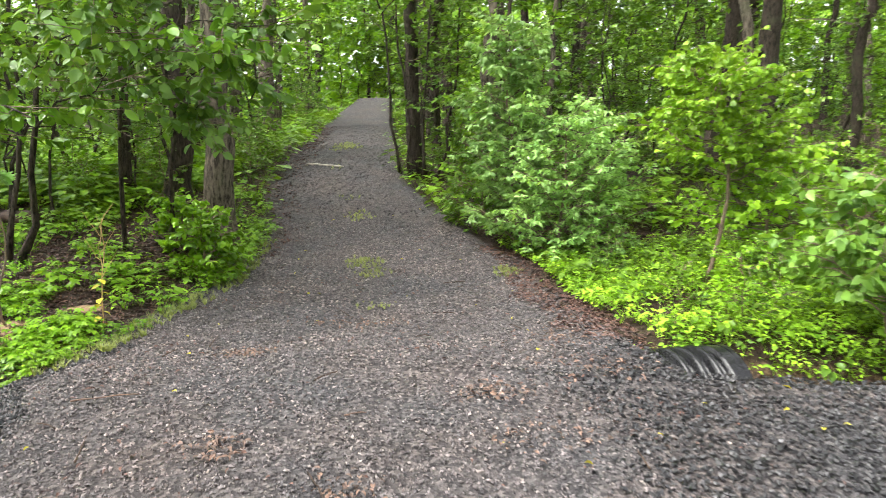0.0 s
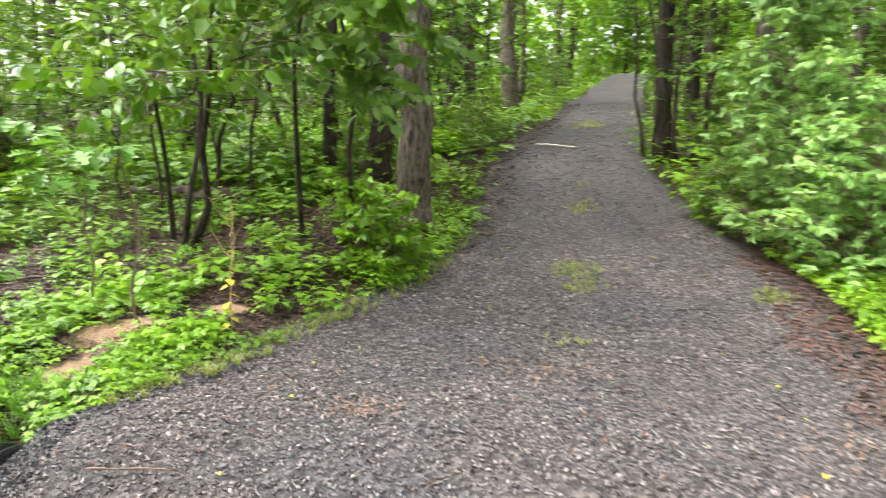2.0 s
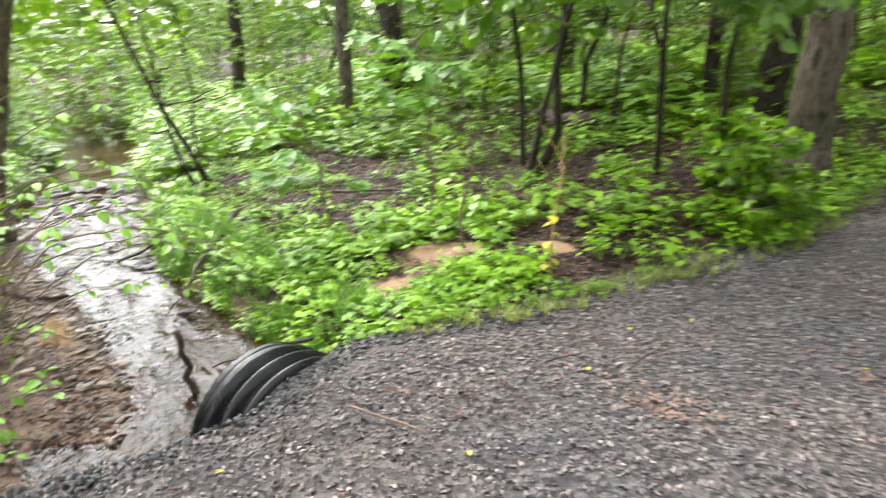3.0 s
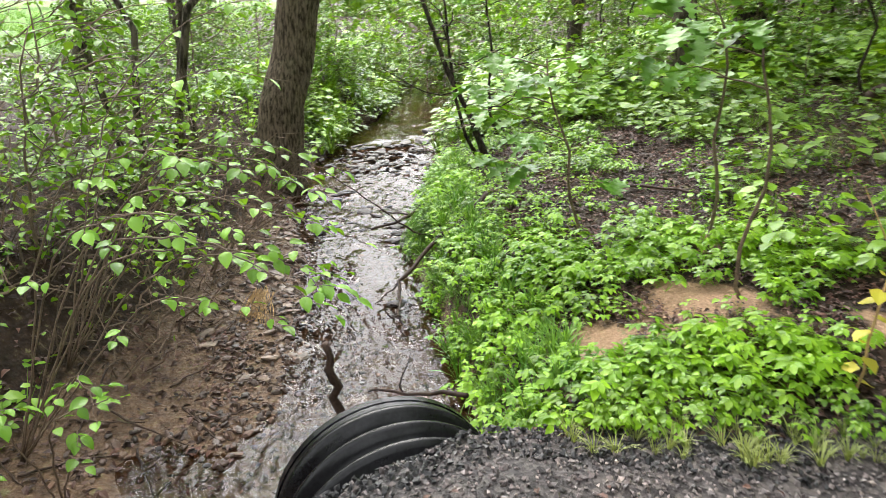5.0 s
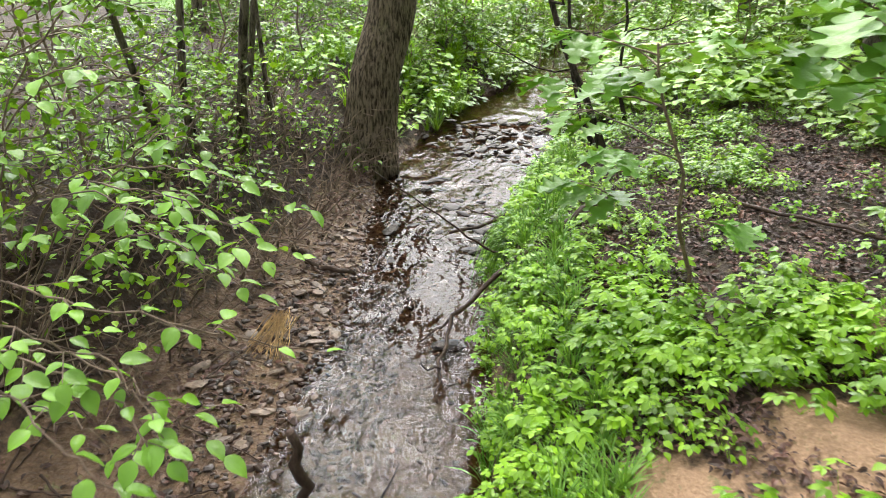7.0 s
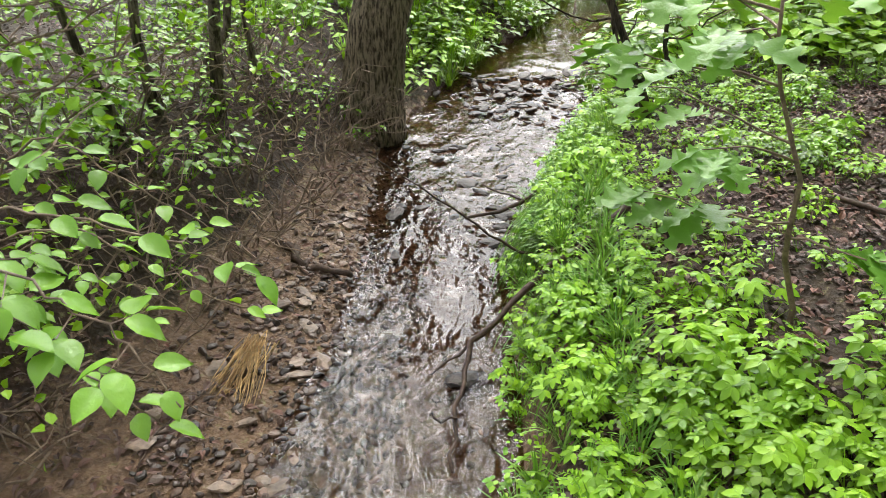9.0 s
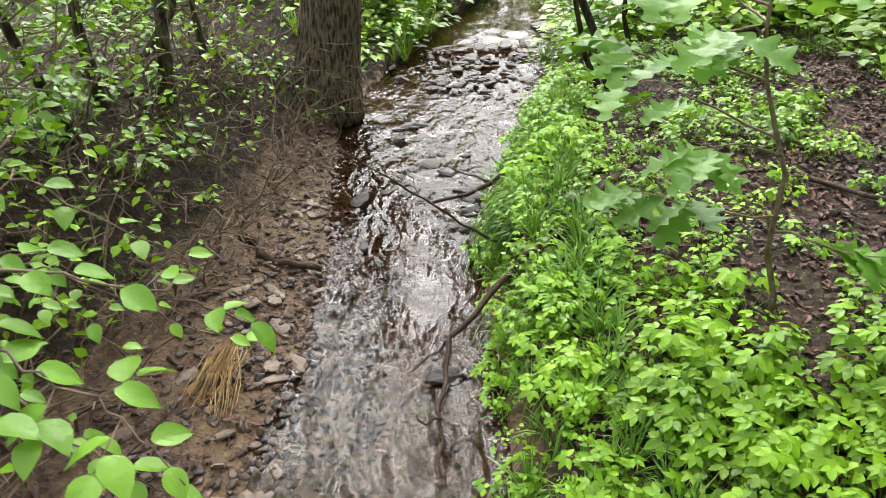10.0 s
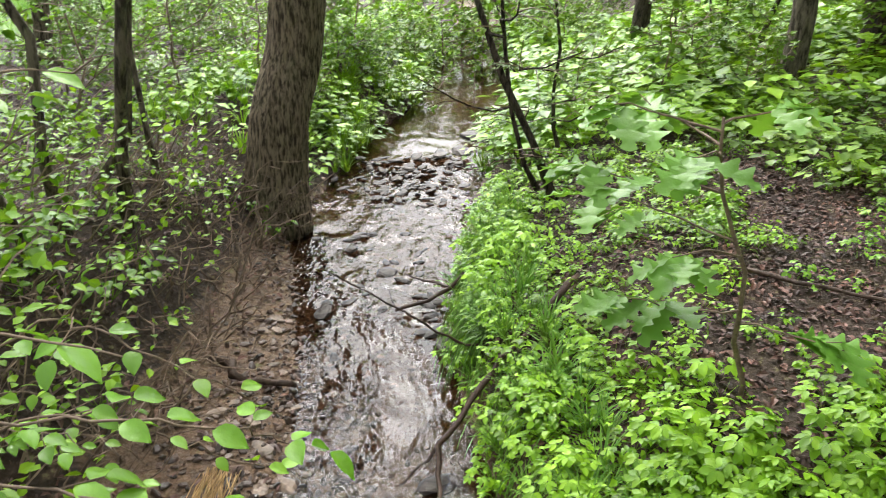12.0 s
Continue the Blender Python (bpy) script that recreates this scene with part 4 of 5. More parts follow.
fr_ = np.random.default_rng(3)
sow(KINDS, 30, (-13, -2.9, 9.0, 17), 0.7, (0.7, 1.15), fr_)
sow(KINDS, 10, (-14, -5.4, 8.2, 10.5), 0.7, (0.6, 1.0), fr_)
sow(KINDS, 42, (-0.5, 14, 10.8, 20), 0.9, (0.7, 1.2), fr_)
sow(KINDS, 90, (-26, 22, 17, 42), 0.6, (0.8, 1.5), fr_)
sow(KINDS, 22, (-30, -13, 9.5, 18), 0.6, (0.6, 1.0), fr_)
sow(KINDS, 8, (-22, -12, -6, 1), 0.6, (0.4, 0.7), fr_)
sow(KINDS, 25, (6, 20, -4, 12), 0.9, (0.8, 1.3), fr_)
sow(TALL, 8, (-22, -6, 11, 24), 1.0, (0.8, 1.2), fr_)
sow(TALL, 12, (1.5, 22, 14, 28), 1.0, (0.8, 1.2), fr_)
sow(TALL, 26, (-26, 22, 24, 46), 1.0, (0.8, 1.3), fr_)
sow(TALL, 16, (-20, 18, -26, -7), 1.0, (0.8, 1.2), fr_)
sow(TALL, 6, (9, 20, -6, 12), 1.0, (0.8, 1.2), fr_)
for k, (x, y) in enumerate([(-4.9, 13.4), (-0.1, 17.6), (-5.4, 18.2), (0.1, 20.5), (-5.9, 25), (-0.4, 24), (0.9, 13.2), (-5.6, 15.6), (-6.8, 29), (-0.6, 27), (-6.6, 36), (-0.9, 34), (-3.3, 47), (-5.2, 49), (-1.8, 46), (-7.5, 43), (0.2, 41), (-4.4, 53), (-2.6, 52), (-3.8, 50)]):
    again(TALL[k % 4], x, y, k * 77, 1.0)
for k, (x, y) in enumerate([(-5.9, 24), (-0.6, 23), (-6.4, 33), (-1.2, 31), (-5.6, 39.5), (-1.6, 39), (-3.0, 46), (-4.4, 45.5), (-2.0, 44.5), (-5.4, 46), (-3.4, 44.5), (-2.6, 45), (-3.9, 47)]):
    again(KINDS[k % 6], x, y, k * 57, 1.1)
# trees added so that their unseen crowns block part of the sky overhead
for k, (x, y) in enumerate([(-11.5, 0.3), (-13.5, 8.2), (-5.6, -0.8), (-9.8, 9.4), (4.6, 11.2), (7.2, 8.6), (5.0, -3.6), (-4.6, -3.4), (-15, 1.0)]):
    again(TALL[k % 4], x, y, k * 61, 1.0)
for k, (x, y) in enumerate([(2.4, 7.0), (3.2, 6.6), (4.2, 7.4), (5.2, 6.4), (2.0, 8.2), (5.6, 8.2), (2.7, 6.2), (4.9, 9.0), (6.2, 7.2)]):
    again(LOW[(1, 2, 3)[k % 3]], x, y, k * 71, 0.45 + 0.08 * (k % 4))
sow(LOW, 12, (-6.2, -3.5, 9.5, 16), 0.1, (0.5, 0.9), fr_)
sow(LOW, 22, (-12, -4, 8.3, 16), 0.3, (0.5, 1.0), fr_)
sow(LOW, 46, (0.2, 10, 10.0, 16), 0.15, (0.5, 1.0), fr_)
sow(LOW, 40, (-10, 6, 14, 34), 0.1, (0.6, 1.3), fr_)
sow(LOW, 60, (-24, -9.0, 5, 14), 0.1, (0.5, 1.0), fr_)
sow(LOW, 55, (-20, -9.5, -1, 6.5), 0.1, (0.4, 0.8), fr_)

# the woods far behind: leaves past counting, in one mesh
r9 = np.random.default_rng(9)
nf = 48000
az = r9.uniform(0, 2 * np.pi, nf)
ds = r9.uniform(42, 62, nf)
FX, FY = ds * np.cos(az) - 2, ds * np.sin(az) + 6
clump = 0.5 + 0.5 * np.sin(az * 41) * np.sin(az * 17 + 1)
FZ = land(FX, FY) + r9.uniform(0, 1, nf) ** 1.2 * (13 + 8 * clump) * np.where((FX < -20) & (np.abs(FY - 4) < 30), 0.4, 1)
keep = ~((FX < -12) & (FY > -26) & (FY < 1) & (FZ < 3.5))
FP = np.stack([FX, FY, FZ], 1)[keep]
nf = len(FP)
V, F = scatter(leaf2(0.4), FP, r9.normal(size=(nf, 3)) * (1, 1, 0.4), np.stack([np.cos(az[keep]), np.sin(az[keep]), np.ones(nf)], 1) * -0.4 + r9.normal(size=(nf, 3)) * 0.4 + (0, 0, 0.5), r9.uniform(0.5, 1.1, nf))
tagged(part("far_woods", V, F, LEAF_FOREST), "distant green woodland foliage all around", "woods", kind="stuff")
nf = 34000
FP = np.stack([r9.uniform(-34, 30, nf), r9.uniform(30, 42, nf), np.zeros(nf)], 1)
half = nf // 3
FP[:half, 0], FP[:half, 1] = r9.uniform(16, 30, half), r9.uniform(4, 42, half)
FP = FP[(FP[:, 0] < -6.5) | (FP[:, 0] > -1.0)]
nf = len(FP)
FP[:, 2] = land(FP[:, 0], FP[:, 1]) + r9.uniform(0, 1, nf) * (7 + 4 * fbm(FP[:, 0], FP[:, 1], 0.3))
V, F = scatter(leaf2(0.4), FP, r9.normal(size=(nf, 3)) * (1, 1, 0.5), r9.normal(size=(nf, 3)) * 0.5 + (0, -0.3, 0.6), r9.uniform(0.25, 0.5, nf))
nf = 7000
FP2 = np.stack([r9.uniform(-9, 3, nf), r9.uniform(45.5, 58, nf), np.zeros(nf)], 1)
FP2[:, 2] = land(FP2[:, 0], FP2[:, 1]) + r9.uniform(0, 12, nf)
V2, F2 = scatter(leaf2(0.4), FP2, r9.normal(size=(nf, 3)) * (1, 1, 0.5), r9.normal(size=(nf, 3)) * 0.5 + (0, -0.5, 0.5), r9.uniform(0.35, 0.7, nf))
V, F = join([(V, F), (V2, F2)])
tagged(part("woods_edge", V, F, LEAF_BRIGHT), "bright leafy woodland farther up the slope", "woods", kind="stuff")


# ---- ground cover, grass, litter ----
def herb(stems, seed, tall, leaf, size):
    """One low plant: stalks from the root, each with a leaf at its end."""
    r = np.random.default_rng(seed)
    a = r.uniform(0, 2 * np.pi, stems)
    lean_ = r.uniform(0.15, 0.9, stems)
    hh = tall * r.uniform(0.4, 1.0, stems)
    tips = np.stack([np.cos(a) * lean_ * tall, np.sin(a) * lean_ * tall, hh], 1)
    D = np.stack([np.cos(a), np.sin(a), -0.15 * np.ones(stems)], 1)
    U = np.array((0, 0, 1.0)) + r.normal(size=(stems, 3)) * 0.25
    leaves = scatter(leaf, tips, D, U, size * r.uniform(0.7, 1.2, stems))
    blade = np.array([(-0.012, 0, 0), (0.012, 0, 0), (0, 1, 0)]), np.array([(0, 1, 2)])
    st = scatter(blade, np.zeros((stems, 3)), tips, np.tile((0.3, 0.2, 1.0), (stems, 1)), np.linalg.norm(tips, axis=1))
    return join([leaves, st])


def cover(name, tmpls, P, S, mat, label, category):
    """Plants past counting, set at P, in one mesh."""
    pick = rng.integers(len(tmpls), size=len(P))
    out = []
    for k, t in enumerate(tmpls):
        q = P[pick == k]
        if not len(q):
            continue
        a = rng.uniform(0, 2 * np.pi, len(q))
        out.append(scatter(t, q, np.stack([np.cos(a), np.sin(a), np.zeros(len(q))], 1), np.array((0, 0, 1.0)) + rng.normal(size=(len(q), 3)) * 0.12, S[pick == k]))
    V, F = join(out)
    return tagged(part(name, V, F, mat, smooth=True), label, category, kind="stuff")


def spots(n, box, keep_):
    x, y = rng.uniform(box[0], box[1], n), rng.uniform(box[2], box[3], n)
    k = keep_(x, y)
    x, y = x[k], y[k]
    return np.stack([x, y, land(x, y)], 1)


def off_road(x, y, m=0.0):
    l, r_ = road_edges(y)
    return (x < l - m) | (x > r_ + m)


def dry(x, y, m=0.0):
    xw = np.clip(x, -40, -2.4)
    s = (y > np.interp(xw, XS, Y_RIGHT) + m) | (y < np.interp(xw, XS, Y_BANK) - m)
    return np.where(x < -2.4, s, np.abs(y - 5.0) > 0.75)


def bare(x, y):
    """Places where sand or brown litter shows."""
    b = np.zeros_like(x, bool)
    for cx, cy, rx, ry in ((-3.8, 5.62, 0.3, 0.32), (-3.6, 5.0, 0.2, 0.2), (-3.6, 5.3, 0.2, 0.16), (-3.15, 6.2, 0.55, 0.5), (-4.3, 5.75, 0.2, 0.14), (-5.3, 6.1, 0.8, 0.35), (-4.6, 7.2, 0.9, 0.6), (-6.4, 6.6, 0.7, 0.4), (-5.2, 5.5, 0.35, 0.2)):
        b |= np.hypot((x - cx) / rx, (y - cy) / ry) < 1 + 0.25 * fbm(x, y, 5.0)
    return b


clumpy = lambda x, y, f, c: fbm(x, y, f) + rng.normal(size=len(x)) * 0.35 > c


def tuft(seed, n=22, tall=0.22, arch=0.7):
    r = np.random.default_rng(seed)
    out = []
    for k in range(n):
        a = r.uniform(0, 2 * np.pi)
        d = np.array((math.cos(a), math.sin(a)))
        L, w, c = tall * r.uniform(0.6, 1.2), 0.004, arch * r.uniform(0.4, 1.3)
        s = np.linspace(0, 1, 4)
        ctr = np.stack([d[0] * L * c * s ** 1.5 + d[0] * 0.02, d[1] * L * c * s ** 1.5 + d[1] * 0.02, L * (s - 0.55 * c * s ** 2.2)], 1)
        sd = np.array((-d[1], d[0], 0)) * w
        V = np.vstack([ctr[:3] - sd, ctr[:3] + sd, ctr[3:]])
        out.append((V, np.array([(0, 3, 4), (0, 4, 1), (1, 4, 5), (1, 5, 2), (2, 5, 6)])))
    return join(out)


TUFT = [tuft(400 + k) for k in range(4)]
HERB5 = [herb(6, 300 + k, 0.16, palmate(5), 0.06) for k in range(4)]
HERB3 = [herb(9, 310 + k, 0.13, palmate(3, 0.34), 0.045) for k in range(4)]
HERBL = [herb(8, 320 + k, 0.22, leaf12(0.36), 0.085) for k in range(4)]
HERBN = [herb(10, 350 + k, 0.2, leaf8(0.34, 0.08, 0.2), 0.07) for k in range(4)]
HERBF = [herb(11, 340 + k, 0.2, leaf2(0.38), 0.08) for k in range(4)]
HERBS = [herb(9, 330 + k, 0.08, leaf8(0.34, 0.09, 0.25), 0.034) for k in range(4)]

P = spots(4000, (-8.5, -2.9, 4.4, 7.2), lambda x, y: off_road(x, y, 0.05) & dry(x, y, 0.06) & ~bare(x, y) & clumpy(x, y, 2.6, 0.4))
half = fbm(P[:, 0], P[:, 1], 1.9) + rng.normal(size=len(P)) * 0.5 > 0.15
cover("creeper", HERB5 + HERB3, P[half], rng.uniform(0.35, 0.75, half.sum()) * rng.choice((1.0, 1.0, 1.4), half.sum()), LEAF_BRIGHT, "bright green five-leaved creeper carpeting the stream bank", "ground cover")
P5 = spots(260, (-5.4, -2.9, 4.75, 6.2), lambda x, y: off_road(x, y, 0.05) & dry(x, y, 0.25) & ~bare(x, y) & clumpy(x, y, 2.2, 0.1))
cover("creeper", HERB5, P5, rng.uniform(0.6, 0.95, len(P5)), LEAF_BRIGHT, "large five-leaved creeper on the bank beside the lane", "ground cover")
for cx, cy, rx, ry, n in ((-4.35, 5.65, 0.5, 0.3, 60), (-4.15, 6.2, 0.45, 0.3, 45), (-3.25, 5.05, 0.22, 0.5, 50), (-3.1, 5.6, 0.22, 0.35, 32), (-4.6, 5.1, 0.4, 0.2, 40), (-3.2, 6.9, 0.35, 0.3, 30)):
    Pc = spots(n * 2, (cx - rx, cx + rx, cy - ry, cy + ry), lambda x, y: (np.hypot((x - cx) / rx, (y - cy) / ry) < rng.uniform(0.5, 1.1, len(x))) & off_road(x, y, 0.04))
    cover("creeper", HERB5, Pc, rng.uniform(0.55, 0.95, len(Pc)), LEAF_BRIGHT, "patch of bright five-leaved creeper over leaf litter", "ground cover")
cover("bank_weeds", HERB3 + HERBS, P[~half], rng.uniform(0.5, 1.0, (~half).sum()), LEAF_FOREST, "mid-green three-leaved weeds among the creeper", "ground cover")
P = spots(2400, (-8.5, -2.8, 4.3, 6.5), lambda x, y: off_road(x, y, 0.0) & dry(x, y, 0.02) & ~bare(x, y) & clumpy(x, y, 3.3, -0.05))
cover("small_weeds", HERBS, P, rng.uniform(0.6, 1.3, len(P)), LEAF_BRIGHT, "small low weeds between the creeper", "weeds")
P = spots(170, (-3.35, -2.55, 4.35, 6.0), lambda x, y: ((x > -3.0) | (y > 4.85)) & off_road(x, y, 0.02) & dry(x, y, 0.05) & ~bare(x, y))
cover("verge_weeds", HERB5 + HERB3, P, rng.uniform(0.45, 0.8, len(P)), LEAF_BRIGHT, "bright weeds along the edge of the gravel", "weeds")
P = spots(900, (-5.5, -2.3, 6.0, 12), lambda x, y: off_road(x, y, 0.05) & ~bare(x, y) & clumpy(x, y, 1.4, -0.05))
cover("verge_weeds", HERBL + HERB5, P, rng.uniform(0.7, 1.3, len(P)), LEAF_BRIGHT, "leafy green weeds between lane and woods", "weeds")
P = spots(650, (-3.5, -2.2, 6.3, 10.5), lambda x, y: off_road(x, y, 0.03) & (x > road_edges(y)[0] - 0.55) & (clumpy(x, y, 1.6, 0.0) | (y > 7.4)))
cover("verge_weeds", HERBN + HERB5[:2], P, rng.uniform(0.5, 1.0, len(P)), LEAF_BRIGHT, "bright leafy weeds along the lane edge", "weeds")
P = spots(1100, (-8.5, -3.3, 5.3, 9.0), lambda x, y: off_road(x, y, 0.3) & (zones(x, y)[2] < 0.2) & clumpy(x, y, 3.7, 0.25))
cover("sparse_weeds", HERBN + HERB3, P, rng.uniform(0.35, 0.8, len(P)), LEAF_BRUSH, "sparse young weeds rising through leaf litter", "weeds")
P = spots(5600, (0.8, 7.5, 5.0, 10.2), lambda x, y: off_road(x, y, 0.42) & dry(x, y) & clumpy(x, y, 1.2, -0.5))
half = rng.uniform(size=len(P)) < 0.15
cover("dark_weeds", HERBN, P[half], rng.uniform(0.8, 1.7, half.sum()), LEAF_FOREST, "taller darker weeds among the bright growth", "weeds")
P = P[~half]
cover("rank_weeds", HERBL[:1] + HERBN, P, rng.uniform(0.4, 1.0, len(P)), LEAF_VINE, "tall bright green weeds crowding round the pipe outlet", "weeds")
P = spots(2600, (-14, -5, 6.8, 15), lambda x, y: off_road(x, y, 0.1) & ~bare(x, y) & clumpy(x, y, 0.9, 0.05))
cover("woodland_herbs", HERBF, P, rng.uniform(0.8, 1.7, len(P)), LEAF_FOREST, "low green herbs on the shaded forest floor", "ground cover")
P = spots(2600, (-21, -8.8, 1.2, 9.5), lambda x, y: dry(x, y, 0.0) & ((y < np.interp(x, XS, Y_LEFT) + 0.1) & (y > np.interp(x, XS, Y_LEFT) - 1.6) | (y > np.interp(x, XS, Y_RIGHT)) & (y < np.interp(x, XS, Y_RIGHT) + 1.2)))
cover("bank_herbs", HERBF + TUFT, P, rng.uniform(0.8, 1.6, len(P)), LEAF_BRIGHT, "green herbs and grass overhanging the pool banks", "ground cover")
P = spots(3200, (-17, -8.5, 5.2, 13), lambda x, y: dry(x, y, 0.1) & clumpy(x, y, 0.9, -0.3))
P = np.vstack([P, spots(1900, (-10, -4.2, 9.6, 15.5), lambda x, y: off_road(x, y, 0.2) & clumpy(x, y, 0.9, -0.4))])
cover("bright_undergrowth", HERBF, P, rng.uniform(1.0, 2.2, len(P)), LEAF_BRIGHT, "bright green undergrowth in a sunlit gap", "ground cover")
P = spots(3400, (-12, 7, 10.5, 36), lambda x, y: off_road(x, y, 0.1) & clumpy(x, y, 0.5, -0.1))
cover("roadside_herbs", HERBF, P, rng.uniform(1.5, 2.6, len(P)), LEAF_BRIGHT, "bright herbs on the rising road banks", "ground cover")
P = spots(3800, (-18, -3.0, -1.0, 5.4), lambda x, y: off_road(x, y, 0.1) & dry(x, y, 0.05) & (y < np.interp(x, XS, Y_BANK)) & clumpy(x, y, 1.6, 0.05))
cover("bank_ivy", HERBN + HERB3[:1], P, rng.uniform(0.5, 1.1, len(P)), LEAF_BRUSH, "scrambling vines and small leaves on the near bank", "ground cover")


P = spots(650, (-8, -3.1, 4.3, 5.6), lambda x, y: off_road(x, y, 0.05) & dry(x, y, -0.02) & (y < np.interp(x, XS, Y_RIGHT) + 0.45))
cover("grass", TUFT, P, rng.uniform(0.4, 0.95, len(P)), GRASS, "fine green grass along the water edge", "grass")
P = spots(900, (-3.2, -2.3, 4.6, 10), lambda x, y: np.abs(x - road_edges(y)[0]) < 0.13)
cover("grass", TUFT, P, rng.uniform(0.2, 0.45, len(P)), GRASS_DRY, "thin yellow-green grass at the gravel edge", "grass")
for cx, cy, rx, ry, n in ((-1.0, 8.7, 0.3, 0.35, 110), (-0.85, 8.2, 0.25, 0.3, 60), (0.75, 8.4, 0.25, 0.3, 70), (-1.35, 11.2, 0.3, 0.4, 60), (-2.6, 18.5, 0.4, 1.2, 200)):
    P = spots(n * 3, (cx - rx, cx + rx, cy - ry, cy + ry), lambda x, y: np.hypot((x - cx) / rx, (y - cy) / ry) < rng.uniform(0, 1, len(x)))
    cover("grass", TUFT, P, rng.uniform(0.14, 0.32, len(P)), GRASS_DRY, "patch of thin yellow-green grass in the gravel lane", "grass")
P = spots(9000, (-2.5, 1.6, 6.4, 26), lambda x, y: (np.abs(x - (road_edges(y)[0] + road_edges(y)[1]) / 2 - 0.1) < 0.3) & (fbm(x * 0.6, y, 1.1) > 0.3))
P = P[:160]
cover("grass", TUFT, P, rng.uniform(0.12, 0.28, len(P)), GRASS_DRY, "sparse grass tufts down the middle of the lane", "grass")
P = spots(1400, (-24, -13, -10, 1), lambda x, y: zones(x, y)[3] > 0.4)
cover("lawn_grass", [tuft(440 + k, 9) for k in range(3)], P, rng.uniform(0.8, 1.4, len(P)), GRASS, "bright mown lawn beyond the brush", "grass")


def fringe(seed, n, long_, out, drop, wide):
    """Grass that arches over a bank's edge and hangs down towards the water, along -y."""
    r = np.random.default_rng(seed)
    blades = []
    for k in range(n):
        L, w = long_ * r.uniform(0.55, 1.15), r.uniform(0.0022, 0.0042)
        a = r.normal() * 0.45
        d = np.array((math.sin(a), -math.cos(a)))
        q = np.linspace(0, 1, 6)
        x0 = r.uniform(-wide, wide)
        reach = out * L * r.uniform(0.5, 1.2) * q ** 0.8
        ctr = np.stack([x0 + d[0] * reach, r.uniform(-0.02, 0.08) + d[1] * reach, L * (0.55 * q * (1 - q) * 1.6 - drop * q ** 1.9)], 1)
        sd = np.array((-d[1], d[0], 0.2)) * w
        V = np.vstack([ctr[:5] - sd, ctr[:5] + sd, ctr[5:]])
        F = [f for i in range(4) for f in ((i, i + 5, i + 6), (i, i + 6, i + 1))] + [(4, 9, 10)]
        blades.append((V, np.array(F)))
    return join(blades)


def on_bank(x):
    return float(np.interp(x, XS, Y_RIGHT))


for k, (x, long_) in enumerate([(-6.05, 0.42), (-6.3, 0.48), (-6.5, 0.36), (-7.1, 0.25)]):
    t = tagged(part("grass_tuft", *fringe(450 + k, 130, long_, 0.62, 0.75, 0.13), GRASS), "long wet grass tuft drooping into the stream", "grass")
    y = on_bank(x) + 0.14
    t.location = (x, y, float(land(x, y)) + 0.01)
out = []
for k in range(64):
    x = -8.2 + 4.9 * k / 63 + rng.uniform(-0.04, 0.04)
    y = on_bank(x) + rng.uniform(0.06, 0.2)
    V, F = fringe(470 + k, 22, rng.uniform(0.14, 0.3), 0.6, 0.6, 0.08)
    out.append((V + (x, y, float(land(x, y))), F))
tagged(part("grass", *join(out), GRASS), "fringe of fine grass hanging over the stream bank", "grass", kind="stuff")
P = spots(1500, (-8.4, -3.1, 4.2, 5.5), lambda x, y: np.abs(y - np.interp(x, XS, Y_RIGHT) - 0.1) < 0.14)
P[:, 2] += 0.03
cover("bank_creeper", HERB3 + HERBS + HERB5[:1], P, rng.uniform(0.5, 1.0, len(P)), LEAF_BRIGHT, "bright creeper leaves hanging over the water edge", "ground cover")
P = spots(3600, (-22, -9.4, 3.2, 8.6), lambda x, y: (np.abs(y - np.interp(x, XS, Y_LEFT) + 0.2) < 0.38) | (np.abs(y - np.interp(x, XS, Y_RIGHT) - 0.12) < 0.3))
P[:, 2] = np.maximum(P[:, 2], -0.36)
cover("pool_edge_herbs", HERBF + TUFT, P, rng.uniform(0.6, 1.4, len(P)), LEAF_FOREST, "green herbs and grass hanging over the pool edge", "ground cover")

# brown leaves
litter = leaf8(0.24, 0.1, 0.32)


def strew(n, box, keep_, size, mat, name, label, lift=0.012, shape=litter):
    P = spots(n, box, keep_)
    P[:, 2] += lift
    m = len(P)
    V, F = scatter(shape, P, rng.normal(size=(m, 3)) * (1, 1, 0.12), np.array((0, 0, 1.0)) + rng.normal(size=(m, 3)) * 0.3, size * rng.uniform(0.5, 1.3, m))
    return tagged(part(name, V, F, mat), label, "leaf litter", kind="stuff")


strew(24000, (-13, -2.7, -1, 14), lambda x, y: off_road(x, y, 0.02) & dry(x, y, 0.05) & (zones(x, y)[2] < 0.25), 0.05, DEAD_LEAF, "leaf_litter", "damp brown leaf litter on the forest floor")
strew(19000, (-8, -2.7, 4.4, 9.0), lambda x, y: off_road(x, y, 0.02) & dry(x, y, 0.12) & (zones(x, y)[2] < 0.2), 0.043, DEAD_LEAF, "leaf_litter", "dense reddish brown leaf litter on the bank", shape=leaf8(0.27, 0.12, 0.3))
strew(7000, (0.9, 8, 5.6, 14), lambda x, y: off_road(x, y, -0.25) & dry(x, y), 0.06, DEAD_LEAF, "leaf_litter", "damp brown leaf litter beside the lane")
strew(6500, (0.5, 2.3, 5.3, 9.8), lambda x, y: (x - road_edges(y)[1] > -0.25 + 0.2 * fbm(x, y, 2.5)) & (x - road_edges(y)[1] < 0.55), 0.05, DEAD_LEAF, "leaf_litter", "reddish brown leaf litter at the gravel edge")
